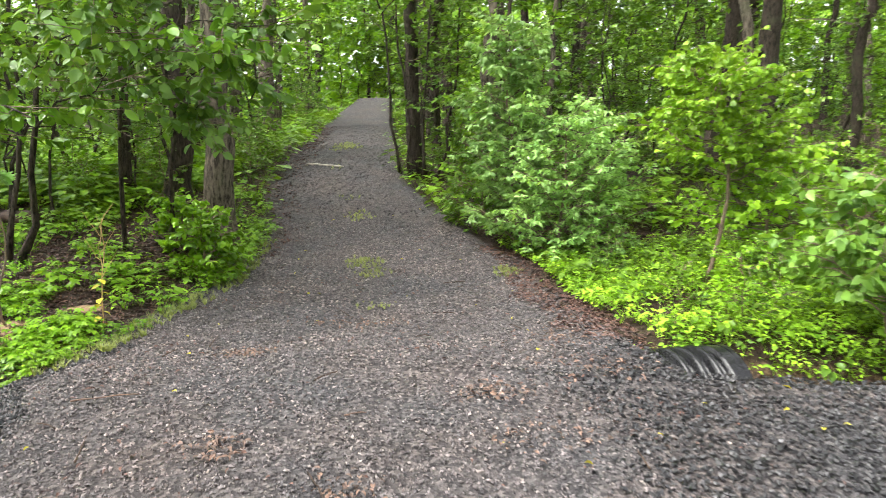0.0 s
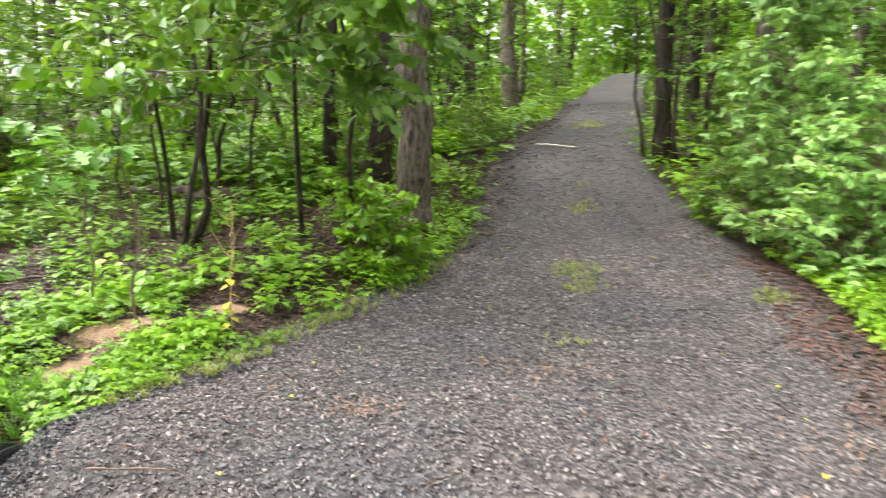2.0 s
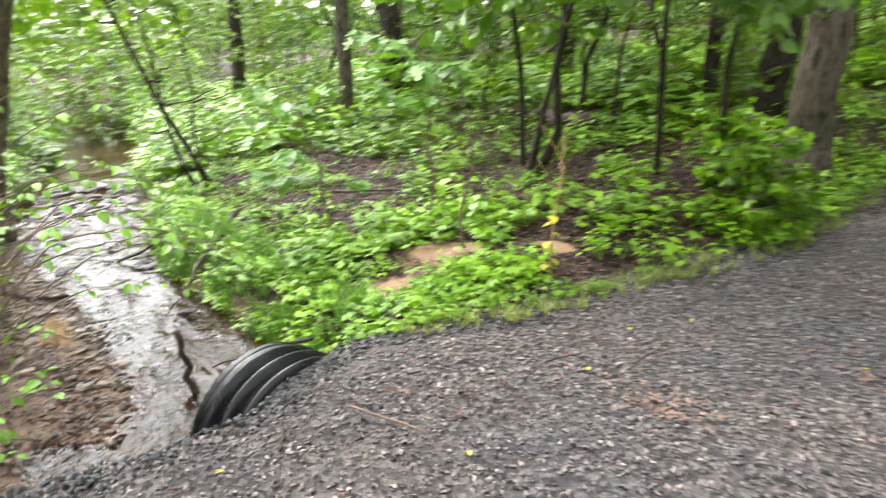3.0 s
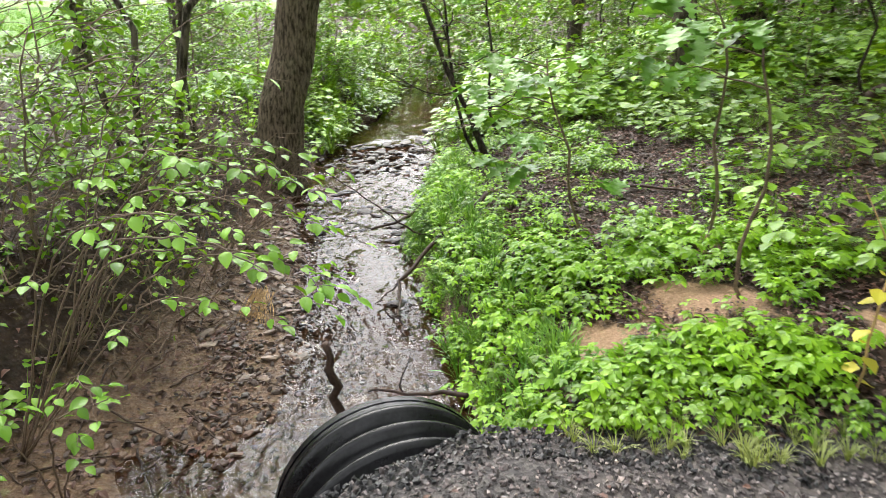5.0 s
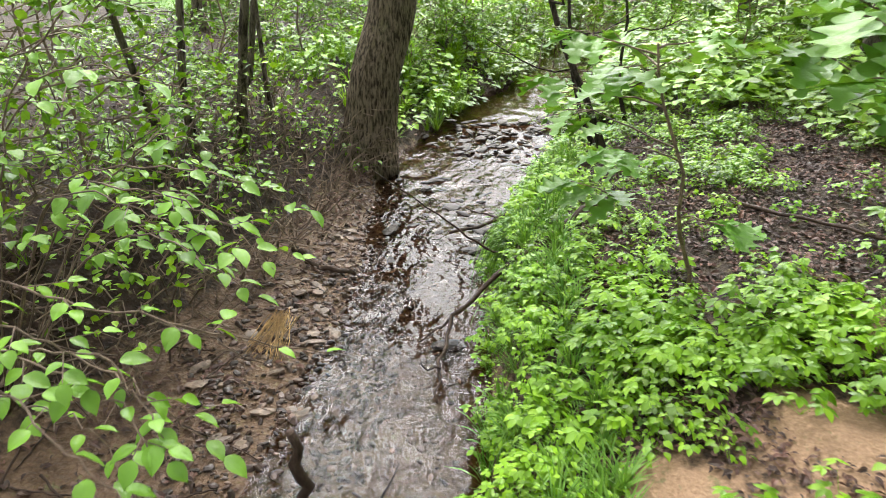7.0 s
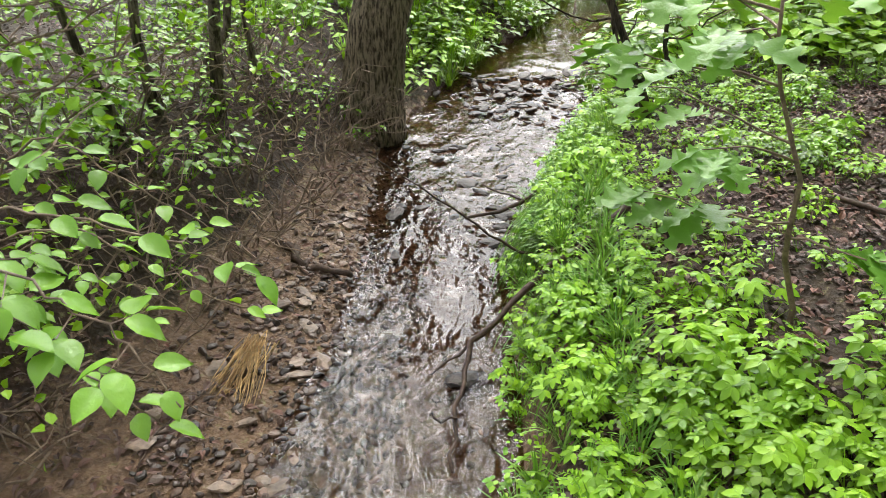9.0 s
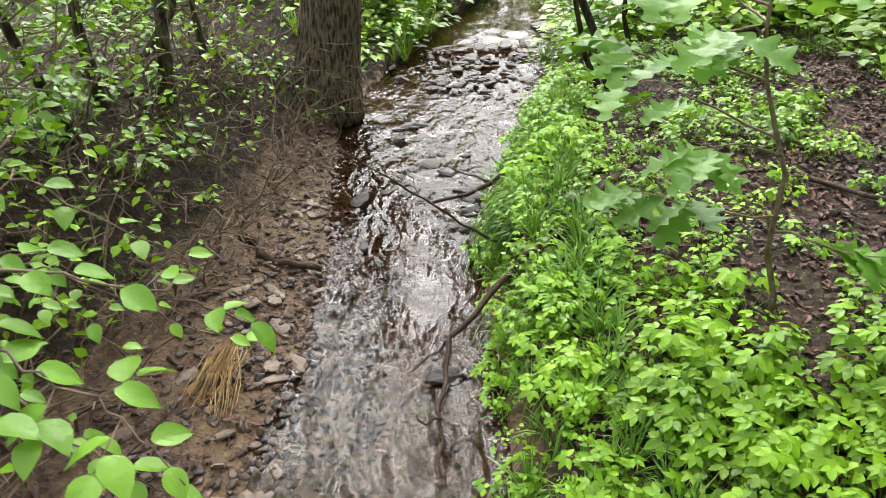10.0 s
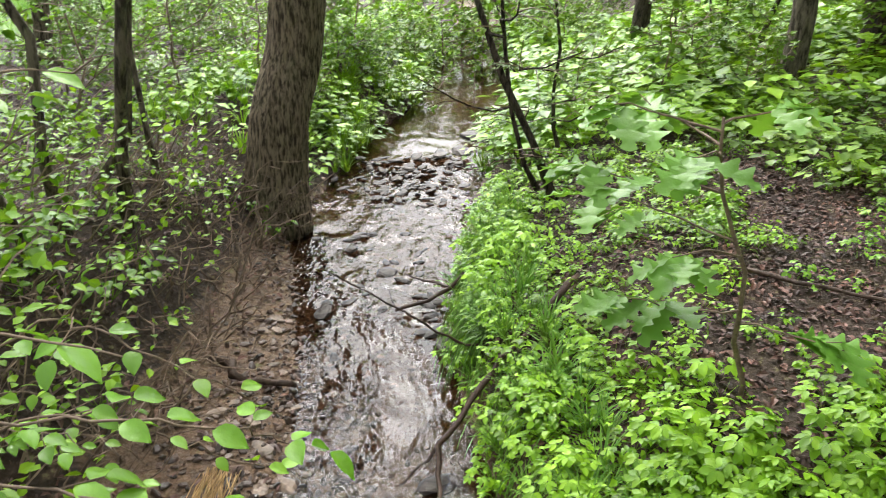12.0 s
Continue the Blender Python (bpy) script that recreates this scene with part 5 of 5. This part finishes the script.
strew(5200, (-2.5, 2.5, 0.5, 12), lambda x, y: ~off_road(x, y, -0.1) & (fbm(x, y, 1.3) + 0.3 * rng.normal(size=len(x)) > 0.2), 0.034, DEAD_LEAF, "fallen_leaves", "scattered brown leaf scraps on gravel", 0.022)
strew(1500, (-8.2, -3.2, 2.1, 4.0), lambda x, y: (y > np.interp(x, XS, Y_BANK) - 0.35) & (y < np.interp(x, XS, Y_LEFT) - 0.05) & (fbm(x, y, 2.1) + 0.4 * rng.normal(size=len(x)) > 0.0), 0.05, DEAD_LEAF, "leaf_litter", "dark dead leaves stranded on the wet mud", 0.015)
strew(1300, (-4.9, -3.1, 2.0, 3.3), lambda x, y: fbm(x, y, 3.0) + 0.4 * rng.normal(size=len(x)) > 0.05, 0.045, DEAD_LEAF, "leaf_litter", "dark dead leaves under the arching shrub", 0.014)
strew(70, (-2.6, 2.6, 0.5, 13), lambda x, y: ~off_road(x, y, -0.1), 0.05, LEAF_YELLOW, "fallen_leaves", "scattered yellow and green leaves on gravel", 0.024)

strew(2600, (-4.1, -3.3, 4.85, 6.1), lambda x, y: (fbm(x, y, 3.1) + 0.4 * np.exp(-((y - 5.3) / 0.12) ** 2) + rng.normal(size=len(x)) * 0.2 > 0.22), 0.03, DEAD_LEAF, "leaf_litter", "dark leaf scraps lying on the sand")

strew(7000, (-4.6, -1.6, 9.0, 24), lambda x, y: (x - road_edges(y)[0] > -0.5) & (x - road_edges(y)[0] < 0.25 + 0.3 * rng.uniform(size=len(x)) ** 2), 0.06, DEAD_LEAF, "leaf_litter", "brown leaf litter along the climbing lane edge", 0.02)
P = spots(500, (-4.6, -3.3, 11.0, 12.6), lambda x, y: np.hypot((x + 3.95) / 0.6, (y - 11.8) / 0.75) < rng.uniform(0.3, 1, len(x)))
cover("grass", TUFT, P, rng.uniform(0.4, 0.8, len(P)), GRASS_DRY, "bright patch of grass beside the climbing lane", "grass")

# brown needle and bark scraps gathered on the gravel
for cx, cy, rx, ry in ((0.68, 3.55, 0.3, 0.16), (-1.45, 4.9, 0.16, 0.12), (-0.45, 2.95, 0.12, 0.15), (0.95, 5.3, 0.2, 0.25), (0.3, 4.1, 0.15, 0.1), (-0.8, 5.9, 0.3, 0.12), (1.05, 4.5, 0.25, 0.15), (-1.2, 3.4, 0.12, 0.1)):
    strew(260, (cx - rx * 2, cx + rx * 2, cy - ry * 2, cy + ry * 2), lambda x, y: np.hypot((x - cx) / rx, (y - cy) / ry) + rng.normal(size=len(x)) * 0.45 < 1.2, 0.04, SCRAP, "bark_scraps", "patch of rusty brown bark scraps on the gravel", 0.026)


# ferns and bushes that close the stream far off
def fern(seed):
    r = np.random.default_rng(seed)
    root = tagged(new("fern"), "small bright fern on the wet bank", "fern", "ferns on the bank")
    for k in range(6):
        a, L = k * 1.05 + r.uniform(-0.3, 0.3), r.uniform(0.22, 0.34)
        s_ = np.linspace(0.08, 1, 15)
        ctr = np.stack([np.cos(a) * L * s_, np.sin(a) * L * s_, L * (0.75 * s_ - 0.6 * s_ ** 2)], 1)
        d = np.array((math.cos(a), math.sin(a), 0.0))
        sd = np.array((-d[1], d[0], 0.0))
        P = np.repeat(ctr, 2, 0)
        D = np.tile(np.stack([sd + 0.35 * d, -sd + 0.35 * d]), (15, 1))
        S = np.repeat(0.075 * np.sin(np.pi * (0.12 + 0.85 * s_)), 2)
        part("frond", *join([scatter(leaf2(0.16), P, D, np.tile((0, 0, 1.0), (30, 1)), S), tube(ctr, np.linspace(0.003, 0.001, 15), 3)]), LEAF_BRIGHT, root)
    return root


ferns = [put(fern(700), -4.25, 4.72, 0, 0.65), put(fern(701), -4.7, 4.75, 0, 0.7)]
for k, (x, y) in enumerate([(-4.0, 4.9), (-5.0, 4.7), (-5.3, 5.0), (-4.45, 5.1), (-6.4, 5.1)]):
    again(ferns[k % 2], x, y, 70 * k, 0.5 + 0.08 * (k % 4))
for k, (x, y) in enumerate([(-16.5, 6.3), (-17.3, 5.6), (-17.8, 6.9), (-18.6, 6.2), (-15.8, 4.9), (-16.6, 7.4), (-19.4, 7.0), (-20.3, 6.4), (-21, 7.6), (-15.0, 7.0), (-14.2, 4.2), (-13.2, 3.9)]):
    again(LOW[k % 4], x, y, 40 * k, (1.25 if x < -16 else 0.8) + 0.15 * (k % 3))


# ---- gravel and pebbles ----
def stone(seed, flat=0.55, faces=8):
    """A rough chip: a squashed, jittered octahedron with cut corners."""
    r = np.random.default_rng(seed)
    V = np.array([(1, 0, 0), (-1, 0, 0), (0, 1, 0), (0, -1, 0), (0, 0, 1), (0, 0, -1)], float)
    V = V * (0.5, 0.38, 0.5 * flat) + r.normal(size=(6, 3)) * 0.09
    F = np.array([(0, 2, 4), (2, 1, 4), (1, 3, 4), (3, 0, 4), (2, 0, 5), (1, 2, 5), (3, 1, 5), (0, 3, 5)])
    return V, F[:faces]


def pebble(seed):
    """A flat worn pebble: a slab with an uneven six-sided outline and rounded edges."""
    r = np.random.default_rng(seed)
    a = np.linspace(0, 2 * np.pi, 7, endpoint=False) + r.uniform(-0.25, 0.25, 7)
    out = np.stack([np.cos(a) * 0.5, np.sin(a) * 0.36], 1) * r.uniform(0.75, 1.15, (7, 1))
    V = np.vstack([np.c_[out * 0.72, np.full(7, 0.13)], np.c_[out, np.full(7, 0.04)], np.c_[out * 0.9, np.full(7, -0.14)], [[0.02, 0.01, 0.15]]])
    V[:, 2] += r.normal(size=22) * 0.015
    k = np.arange(7)
    n = (k + 1) % 7
    F = [np.stack([k, n, np.full(7, 21)], 1)]
    for b in (0, 7):
        F += [np.stack([k + b + 7, n + b + 7, n + b], 1), np.stack([k + b + 7, n + b, k + b], 1)]
    return V, np.vstack(F)


def bed_of(name, n, box, keep_, lo_, hi_, mat, label, category, flat=0.55, sink=0.2, faces=6):
    P = spots(n, box, keep_)
    S = lo_ + (hi_ - lo_) * rng.uniform(0, 1, len(P)) ** 2
    P[:, 2] += S * sink
    pick = rng.integers(6, size=len(P))
    out = []
    for k in range(6):
        q = P[pick == k]
        out.append(scatter(pebble(500 + k) if name == "pebbles" else stone(500 + k, flat, faces), q, rng.normal(size=(len(q), 3)) * (1, 1, 0.35), np.array((0, 0, 1.0)) + rng.normal(size=(len(q), 3)) * 0.45, S[pick == k]))
    return tagged(part(name, *join(out), mat), label, category, kind="stuff")


on = lambda x, y: ~off_road(x, y, 0.03)
fresh = lambda x, y: np.hypot((x - 2.55) / 1.55, (y - 3.5) / 2.3) + 0.12 * fbm(x, y, 1.7) + rng.normal(size=len(x)) * 0.14 < 1
bed_of("gravel", 64000, (-3.0, 4.6, 1.2, 6.2), lambda x, y: on(x, y) & ~fresh(x, y), 0.012, 0.032, GRAVEL, "loose dark grey crushed stone on the lane", "gravel")
bed_of("gravel", 16000, (-4.2, 0.5, 11, 24), on, 0.016, 0.045, GRAVEL_SHADED, "loose grey crushed stone on the climbing lane", "gravel")
bed_of("gravel", 30000, (-3.0, 2.0, 6.2, 11), on, 0.012, 0.036, GRAVEL, "loose grey crushed stone further up the lane", "gravel")
bed_of("gravel", 5000, (-3.2, -2.3, 2.2, 5.4), lambda x, y: (np.abs(x - road_edges(y)[0] + 0.1) < 0.3) & (land(x, y) > -0.35), 0.014, 0.036, GRAVEL_FRESH, "coarse dark stone spilling off the edge of the lane", "gravel", sink=0.3)
bed_of("gravel", 28000, (0.7, 4.6, 0.9, 5.4), lambda x, y: on(x, y) & fresh(x, y), 0.018, 0.045, GRAVEL_FRESH, "fresh dark coarse stone heaped above the pipe outlet", "gravel", sink=0.35)
in_bar = lambda x, y: (y > np.interp(x, XS, Y_BANK) - 0.05) & (y < np.interp(x, XS, Y_LEFT) + 0.3) & (fbm(x, y, 1.7) + (y - np.interp(x, XS, Y_LEFT)) * 1.2 + 0.68 + rng.normal(size=len(x)) * 0.3 > 0)
bed_of("pebbles", 8000, (-8.3, -3.4, 2.6, 4.2), in_bar, 0.016, 0.062, PEBBLE, "wet brown shale pebbles on the stream bar", "pebbles", 0.4, 0.12)
bed_of("pebbles", 4200, (-10.5, -3.2, 3.2, 5.3), lambda x, y: (y > np.interp(x, XS, Y_LEFT) - 0.05) & (y < np.interp(x, XS, Y_RIGHT)), 0.015, 0.06, PEBBLE_BED, "small stones on the bed of the stream", "pebbles", 0.4, 0.1)


def rock(seed, mat):
    """A flat worn stone with its own uneven outline."""
    r = np.random.default_rng(seed)
    bm = bmesh.new()
    bmesh.ops.create_icosphere(bm, subdivisions=2, radius=0.5)
    off = Vector(r.uniform(-9, 9, 3))
    for v in bm.verts:
        f = 1 + 0.5 * noise.noise(v.co * 2.2 + off) + 0.2 * noise.noise(v.co * 6 + off)
        v.co = Vector((v.co.x * f, v.co.y * f * 0.75, max(min(v.co.z * f * 0.4, 0.17), -0.2)))
    me = bpy.data.meshes.new("rock")
    bm.to_mesh(me)
    bm.free()
    me.materials.append(mat)
    return me


ROCKS = [rock(600 + k, ROCK_DARK) for k in range(6)] + [rock(620 + k, ROCK) for k in range(6)]
r5 = np.random.default_rng(21)


def set_rock(x, y, s, z=None, label="flat dark wet stone in the riffle"):
    ob = tagged(new("rock", ROCKS[r5.integers(6) + (6 if z is None else 0)]), label, "rock", "stream stones")
    zz = float(land(x, y)) if z is None else z
    ob.location = (x, y, zz + s * 0.08)
    ob.rotation_euler = (r5.uniform(-0.25, 0.25), r5.uniform(-0.25, 0.25), r5.uniform(0, 6.3))
    ob.scale = (s, s * r5.uniform(0.6, 1.0), s * r5.uniform(0.35, 0.7))


for k in range(110):
    u = r5.uniform()
    x = -8.75 - 1.45 * u
    set_rock(x, 4.35 + 0.28 * r5.normal() + 0.1 * u, r5.uniform(0.05, 0.17) * (0.7 + 0.5 * u), float(water_z(x)) + 0.002)
for x, y, s in ((-9.95, 4.1, 0.2), (-10.1, 4.75, 0.24), (-10.05, 4.5, 0.17), (-10.0, 3.9, 0.18), (-10.2, 5.0, 0.25)):
    set_rock(x, y, s, -0.36, "larger dark stone holding back the pool")
for k in range(40):
    x = r5.uniform(-8.2, -6.2)
    set_rock(x, np.interp(x, XS, Y_LEFT) + r5.uniform(0.1, 1.0), r5.uniform(0.07, 0.17), float(water_z(x)) - 0.008)
for k in range(45):
    x = r5.uniform(-6.8, -3.9)
    set_rock(x, r5.uniform(np.interp(x, XS, Y_BANK) + 0.15, np.interp(x, XS, Y_LEFT) + 0.15), r5.uniform(0.06, 0.13), None, "flat brown shale stone on the stream bar")
set_rock(-5.2, 4.22, 0.2, -0.53, "dark stone under the fallen branch")


set_rock(-10.76, 5.29, 0.55, -0.36, "large dark wet stone at the edge of the pool")


# ---- sticks, branches, stalks ----
def stick(name, pts, r0, r1, mat, label, category="stick", twigs=()):
    root = tagged(new(name), label, category)
    root.location = pts[0]
    q = np.array(pts) - np.array(pts[0])
    t = np.linspace(0, 1, len(q) * 4)
    path = np.stack([np.interp(t * (len(q) - 1), np.arange(len(q)), q[:, k]) for k in range(3)], 1)
    path += rng.normal(size=path.shape) * r0 * 0.45
    part("shaft", *tube(path, np.linspace(r0, r1, len(path)), 8, 0.1), mat, root, smooth=True)
    for a, b in twigs:
        part("twig", *tube(wiggly(np.array(a) - pts[0], np.array(b) - pts[0], 6, 0.012), np.linspace(r1 * 1.1, r1 * 0.4, 6), 5), mat, root)
    return root


stick("fallen_branch", [(-6.1, 5.05, 0.02), (-5.87, 4.78, -0.12), (-5.6, 4.5, -0.22), (-5.31, 4.22, -0.40), (-5.0, 4.2, -0.47), (-4.62, 4.2, -0.49)], 0.021, 0.007, WETWOOD, "dark wet fallen branch reaching from bank into stream", "branch", [((-5.31, 4.22, -0.40), (-5.2, 4.05, -0.5)), ((-4.9, 4.2, -0.47), (-4.85, 4.1, -0.42))])
stick("fallen_branch", [(-5.95, 4.62, -0.3), (-5.92, 4.4, -0.24), (-5.8, 4.1, 0.03), (-5.66, 3.74, 0.33)], 0.009, 0.003, WETWOOD, "long thin bare twig lying across the stream", "branch", [((-5.8, 4.1, 0.03), (-5.9, 4.0, 0.12))])
stick("fallen_branch", [(-7.3, 4.75, -0.25), (-6.9, 4.5, -0.4), (-6.75, 4.1, -0.48)], 0.02, 0.01, WETWOOD, "dark branch caught at the water edge", "branch", [((-6.9, 4.5, -0.4), (-7.2, 4.2, -0.42))])
stick("stake", [(-3.83, 3.86, -0.75), (-3.87, 3.8, -0.45), (-3.90, 3.74, -0.14)], 0.028, 0.02, WETWOOD, "broken dark stick standing upright in the stream", "stick")
stick("stick", [(-2.98, 3.53, -0.33), (-3.06, 3.38, -0.41), (-3.12, 3.2, -0.45), (-3.16, 3.06, -0.47)], 0.014, 0.007, WETWOOD, "wet stick leaning beside the pipe mouth")
stick("stick", [(-3.4, 4.35, -0.15), (-3.7, 4.1, -0.3), (-3.95, 3.95, -0.42)], 0.012, 0.005, WETWOOD, "thin forked stick beside the pipe mouth", "stick", [((-3.7, 4.1, -0.3), (-3.8, 4.15, -0.15))])
stick("driftwood", [(-6.2, 3.1, -0.4), (-6.0, 3.3, -0.44), (-5.95, 3.55, -0.46)], 0.03, 0.015, WETWOOD, "short dark driftwood on the stream bar", "stick")
stick("log", [(-3.0, 15.3, float(land(-3.0, 15.3)) + 0.03), (-2.6, 15.1, float(land(-2.6, 15.1)) + 0.04), (-2.1, 14.9, float(land(-2.1, 14.9)) + 0.03)], 0.025, 0.015, PALE_WOOD, "pale bare fallen branch lying across the lane", "branch")
stick("log", [(-5.2, 9.0, float(land(-5.2, 9)) + 0.08), (-6.2, 9.1, float(land(-6.2, 9.1)) + 0.1), (-7.1, 9.0, float(land(-7.1, 9)) + 0.08)], 0.1, 0.06, WETWOOD, "dark rotting log on the forest floor", "log")
stick("log", [(-5.9, 5.9, float(land(-5.9, 5.9)) + 0.03), (-5.2, 6.4, float(land(-5.2, 6.4)) + 0.05)], 0.013, 0.008, WETWOOD, "dark fallen limb lying among creeper", "log")
for k in range(26):
    x, y = rng.uniform(-2.2, 1.4), rng.uniform(2.2, 9.5)
    a, ln = rng.uniform(0, 3.1), rng.uniform(0.12, 0.4)
    z = float(land(x, y)) + 0.028
    stick("twig", [(x, y, z), (x + math.cos(a) * ln / 2, y + math.sin(a) * ln / 2, z + 0.006), (x + math.cos(a) * ln, y + math.sin(a) * ln, z)], 0.005, 0.003, WETWOOD if k % 6 else SCRAP, "small dead twig lying on the gravel", "twig")


for k in range(18):
    x = -3.35 - 1.5 * k / 18 + rng.uniform(-0.1, 0.1)
    y = rng.uniform(2.3, 3.25)
    a, ln = rng.uniform(0, 3.1), rng.uniform(0.15, 0.5)
    ends = [(x + math.cos(a) * ln * f, y + math.sin(a) * ln * f) for f in (0, 0.5, 1)]
    stick("twig", [(u, v, float(land(u, v)) + 0.012) for u, v in ends], 0.006, 0.003, WETWOOD, "thin dead twig lying on wet mud", "twig")


def brush_tangle():
    """Bare brown vine stems past counting on the near bank."""
    out = []
    for k in range(480):
        x = rng.uniform(-8.4, -4.2)
        yb = np.interp(x, XS, Y_BANK)
        y = yb - abs(rng.normal() * 0.7) + 0.06
        z = float(land(x, y))
        a, ln = rng.uniform(0, 6.3), rng.uniform(0.3, 1.0)
        up = rng.uniform(0.02, 0.6)
        e = (x + math.cos(a) * ln * 0.6, y + math.sin(a) * ln * 0.5 + 0.15, max(z + up * ln, WATER_Z + 0.03))
        out.append(tube(wiggly((x, y, z - 0.02), e, 7, 0.045, sag=-0.12 * ln), np.linspace(0.006, 0.002, 7) * rng.uniform(0.6, 1.4), 4))
    return join(out)


tagged(part("brush", *brush_tangle(), TWIG), "tangle of bare brown vine stems on the bank", "brush", kind="stuff")
V, F = scatter(leaf8(0.36), *(lambda n: (np.stack([rng.uniform(-8.2, -4.2, n), rng.uniform(1.5, 3.05, n), rng.uniform(-0.2, 0.85, n)], 1), rng.normal(size=(n, 3)) * (1, 1, 0.5), np.array((0, 0, 1.0)) + rng.normal(size=(n, 3)) * 0.5, rng.uniform(0.03, 0.06, n)))(2400))
tagged(part("vine_leaves", V, F, LEAF_BRIGHT), "small yellow-green leaves scattered in the vine tangle", "vine", kind="stuff")


def stalk(x, y):
    root = tagged(new("dead_stalk"), "dry branching weed stalk with yellow leaves at its foot", "weed")
    put(root, x, y)
    st = part("stalk", *tube(wiggly((0, 0, -0.03), (0.05, 0.03, 0.95), 9, 0.012), np.linspace(0.006, 0.0025, 9), 6), STRAW, root)
    for k in range(7):
        z = 0.45 + 0.07 * k
        a = k * 2.1
        part("branch", *tube(wiggly((0.03, 0.02, z), (0.03 + 0.14 * math.cos(a), 0.02 + 0.14 * math.sin(a), z + 0.22), 6, 0.008), np.linspace(0.004, 0.0015, 6), 4), STRAW, root)
    me = mesh_of("leaf", *leaf8(0.4), LEAF_YELLOW)
    for k in range(9):
        lf = new("leaf", me)
        lf.parent = st
        lf.matrix_basis = pose(0.01, 0.0, 0.05 + 0.055 * k, -20, 20 * math.sin(k * 5), 137 * k) @ Matrix.Scale(0.085, 4)


stalk(-2.92, 5.78)
tw = []
for k in range(60):
    a = rng.uniform(-0.5, 0.5) + 2.2
    p = np.array((-5.2, 3.3, -0.36)) + rng.normal(size=3) * (0.02, 0.03, 0.01)
    tw.append(tube(wiggly(p, p + np.array((0.32 * rng.uniform(0.6, 1), 0.18 * (a - 2.2) - 0.02, -0.09)), 5, 0.008), np.full(5, 0.0022), 3))
tagged(part("straw_clump", *join(tw), STRAW), "clump of dry straw washed onto the stream bar", "straw", kind="stuff")

brown = tagged(new("dead_leaf", mesh_of("dead_leaf", *leaf_fine(0.25, 0.5, 0.3), SCRAP, True)), "single curled brown leaf caught in bank grass", "leaf")
brown.matrix_basis = pose(-5.25, 4.62, float(land(-5.25, 4.62)) + 0.1, -60, 10, 120) @ Matrix.Scale(0.13, 4)
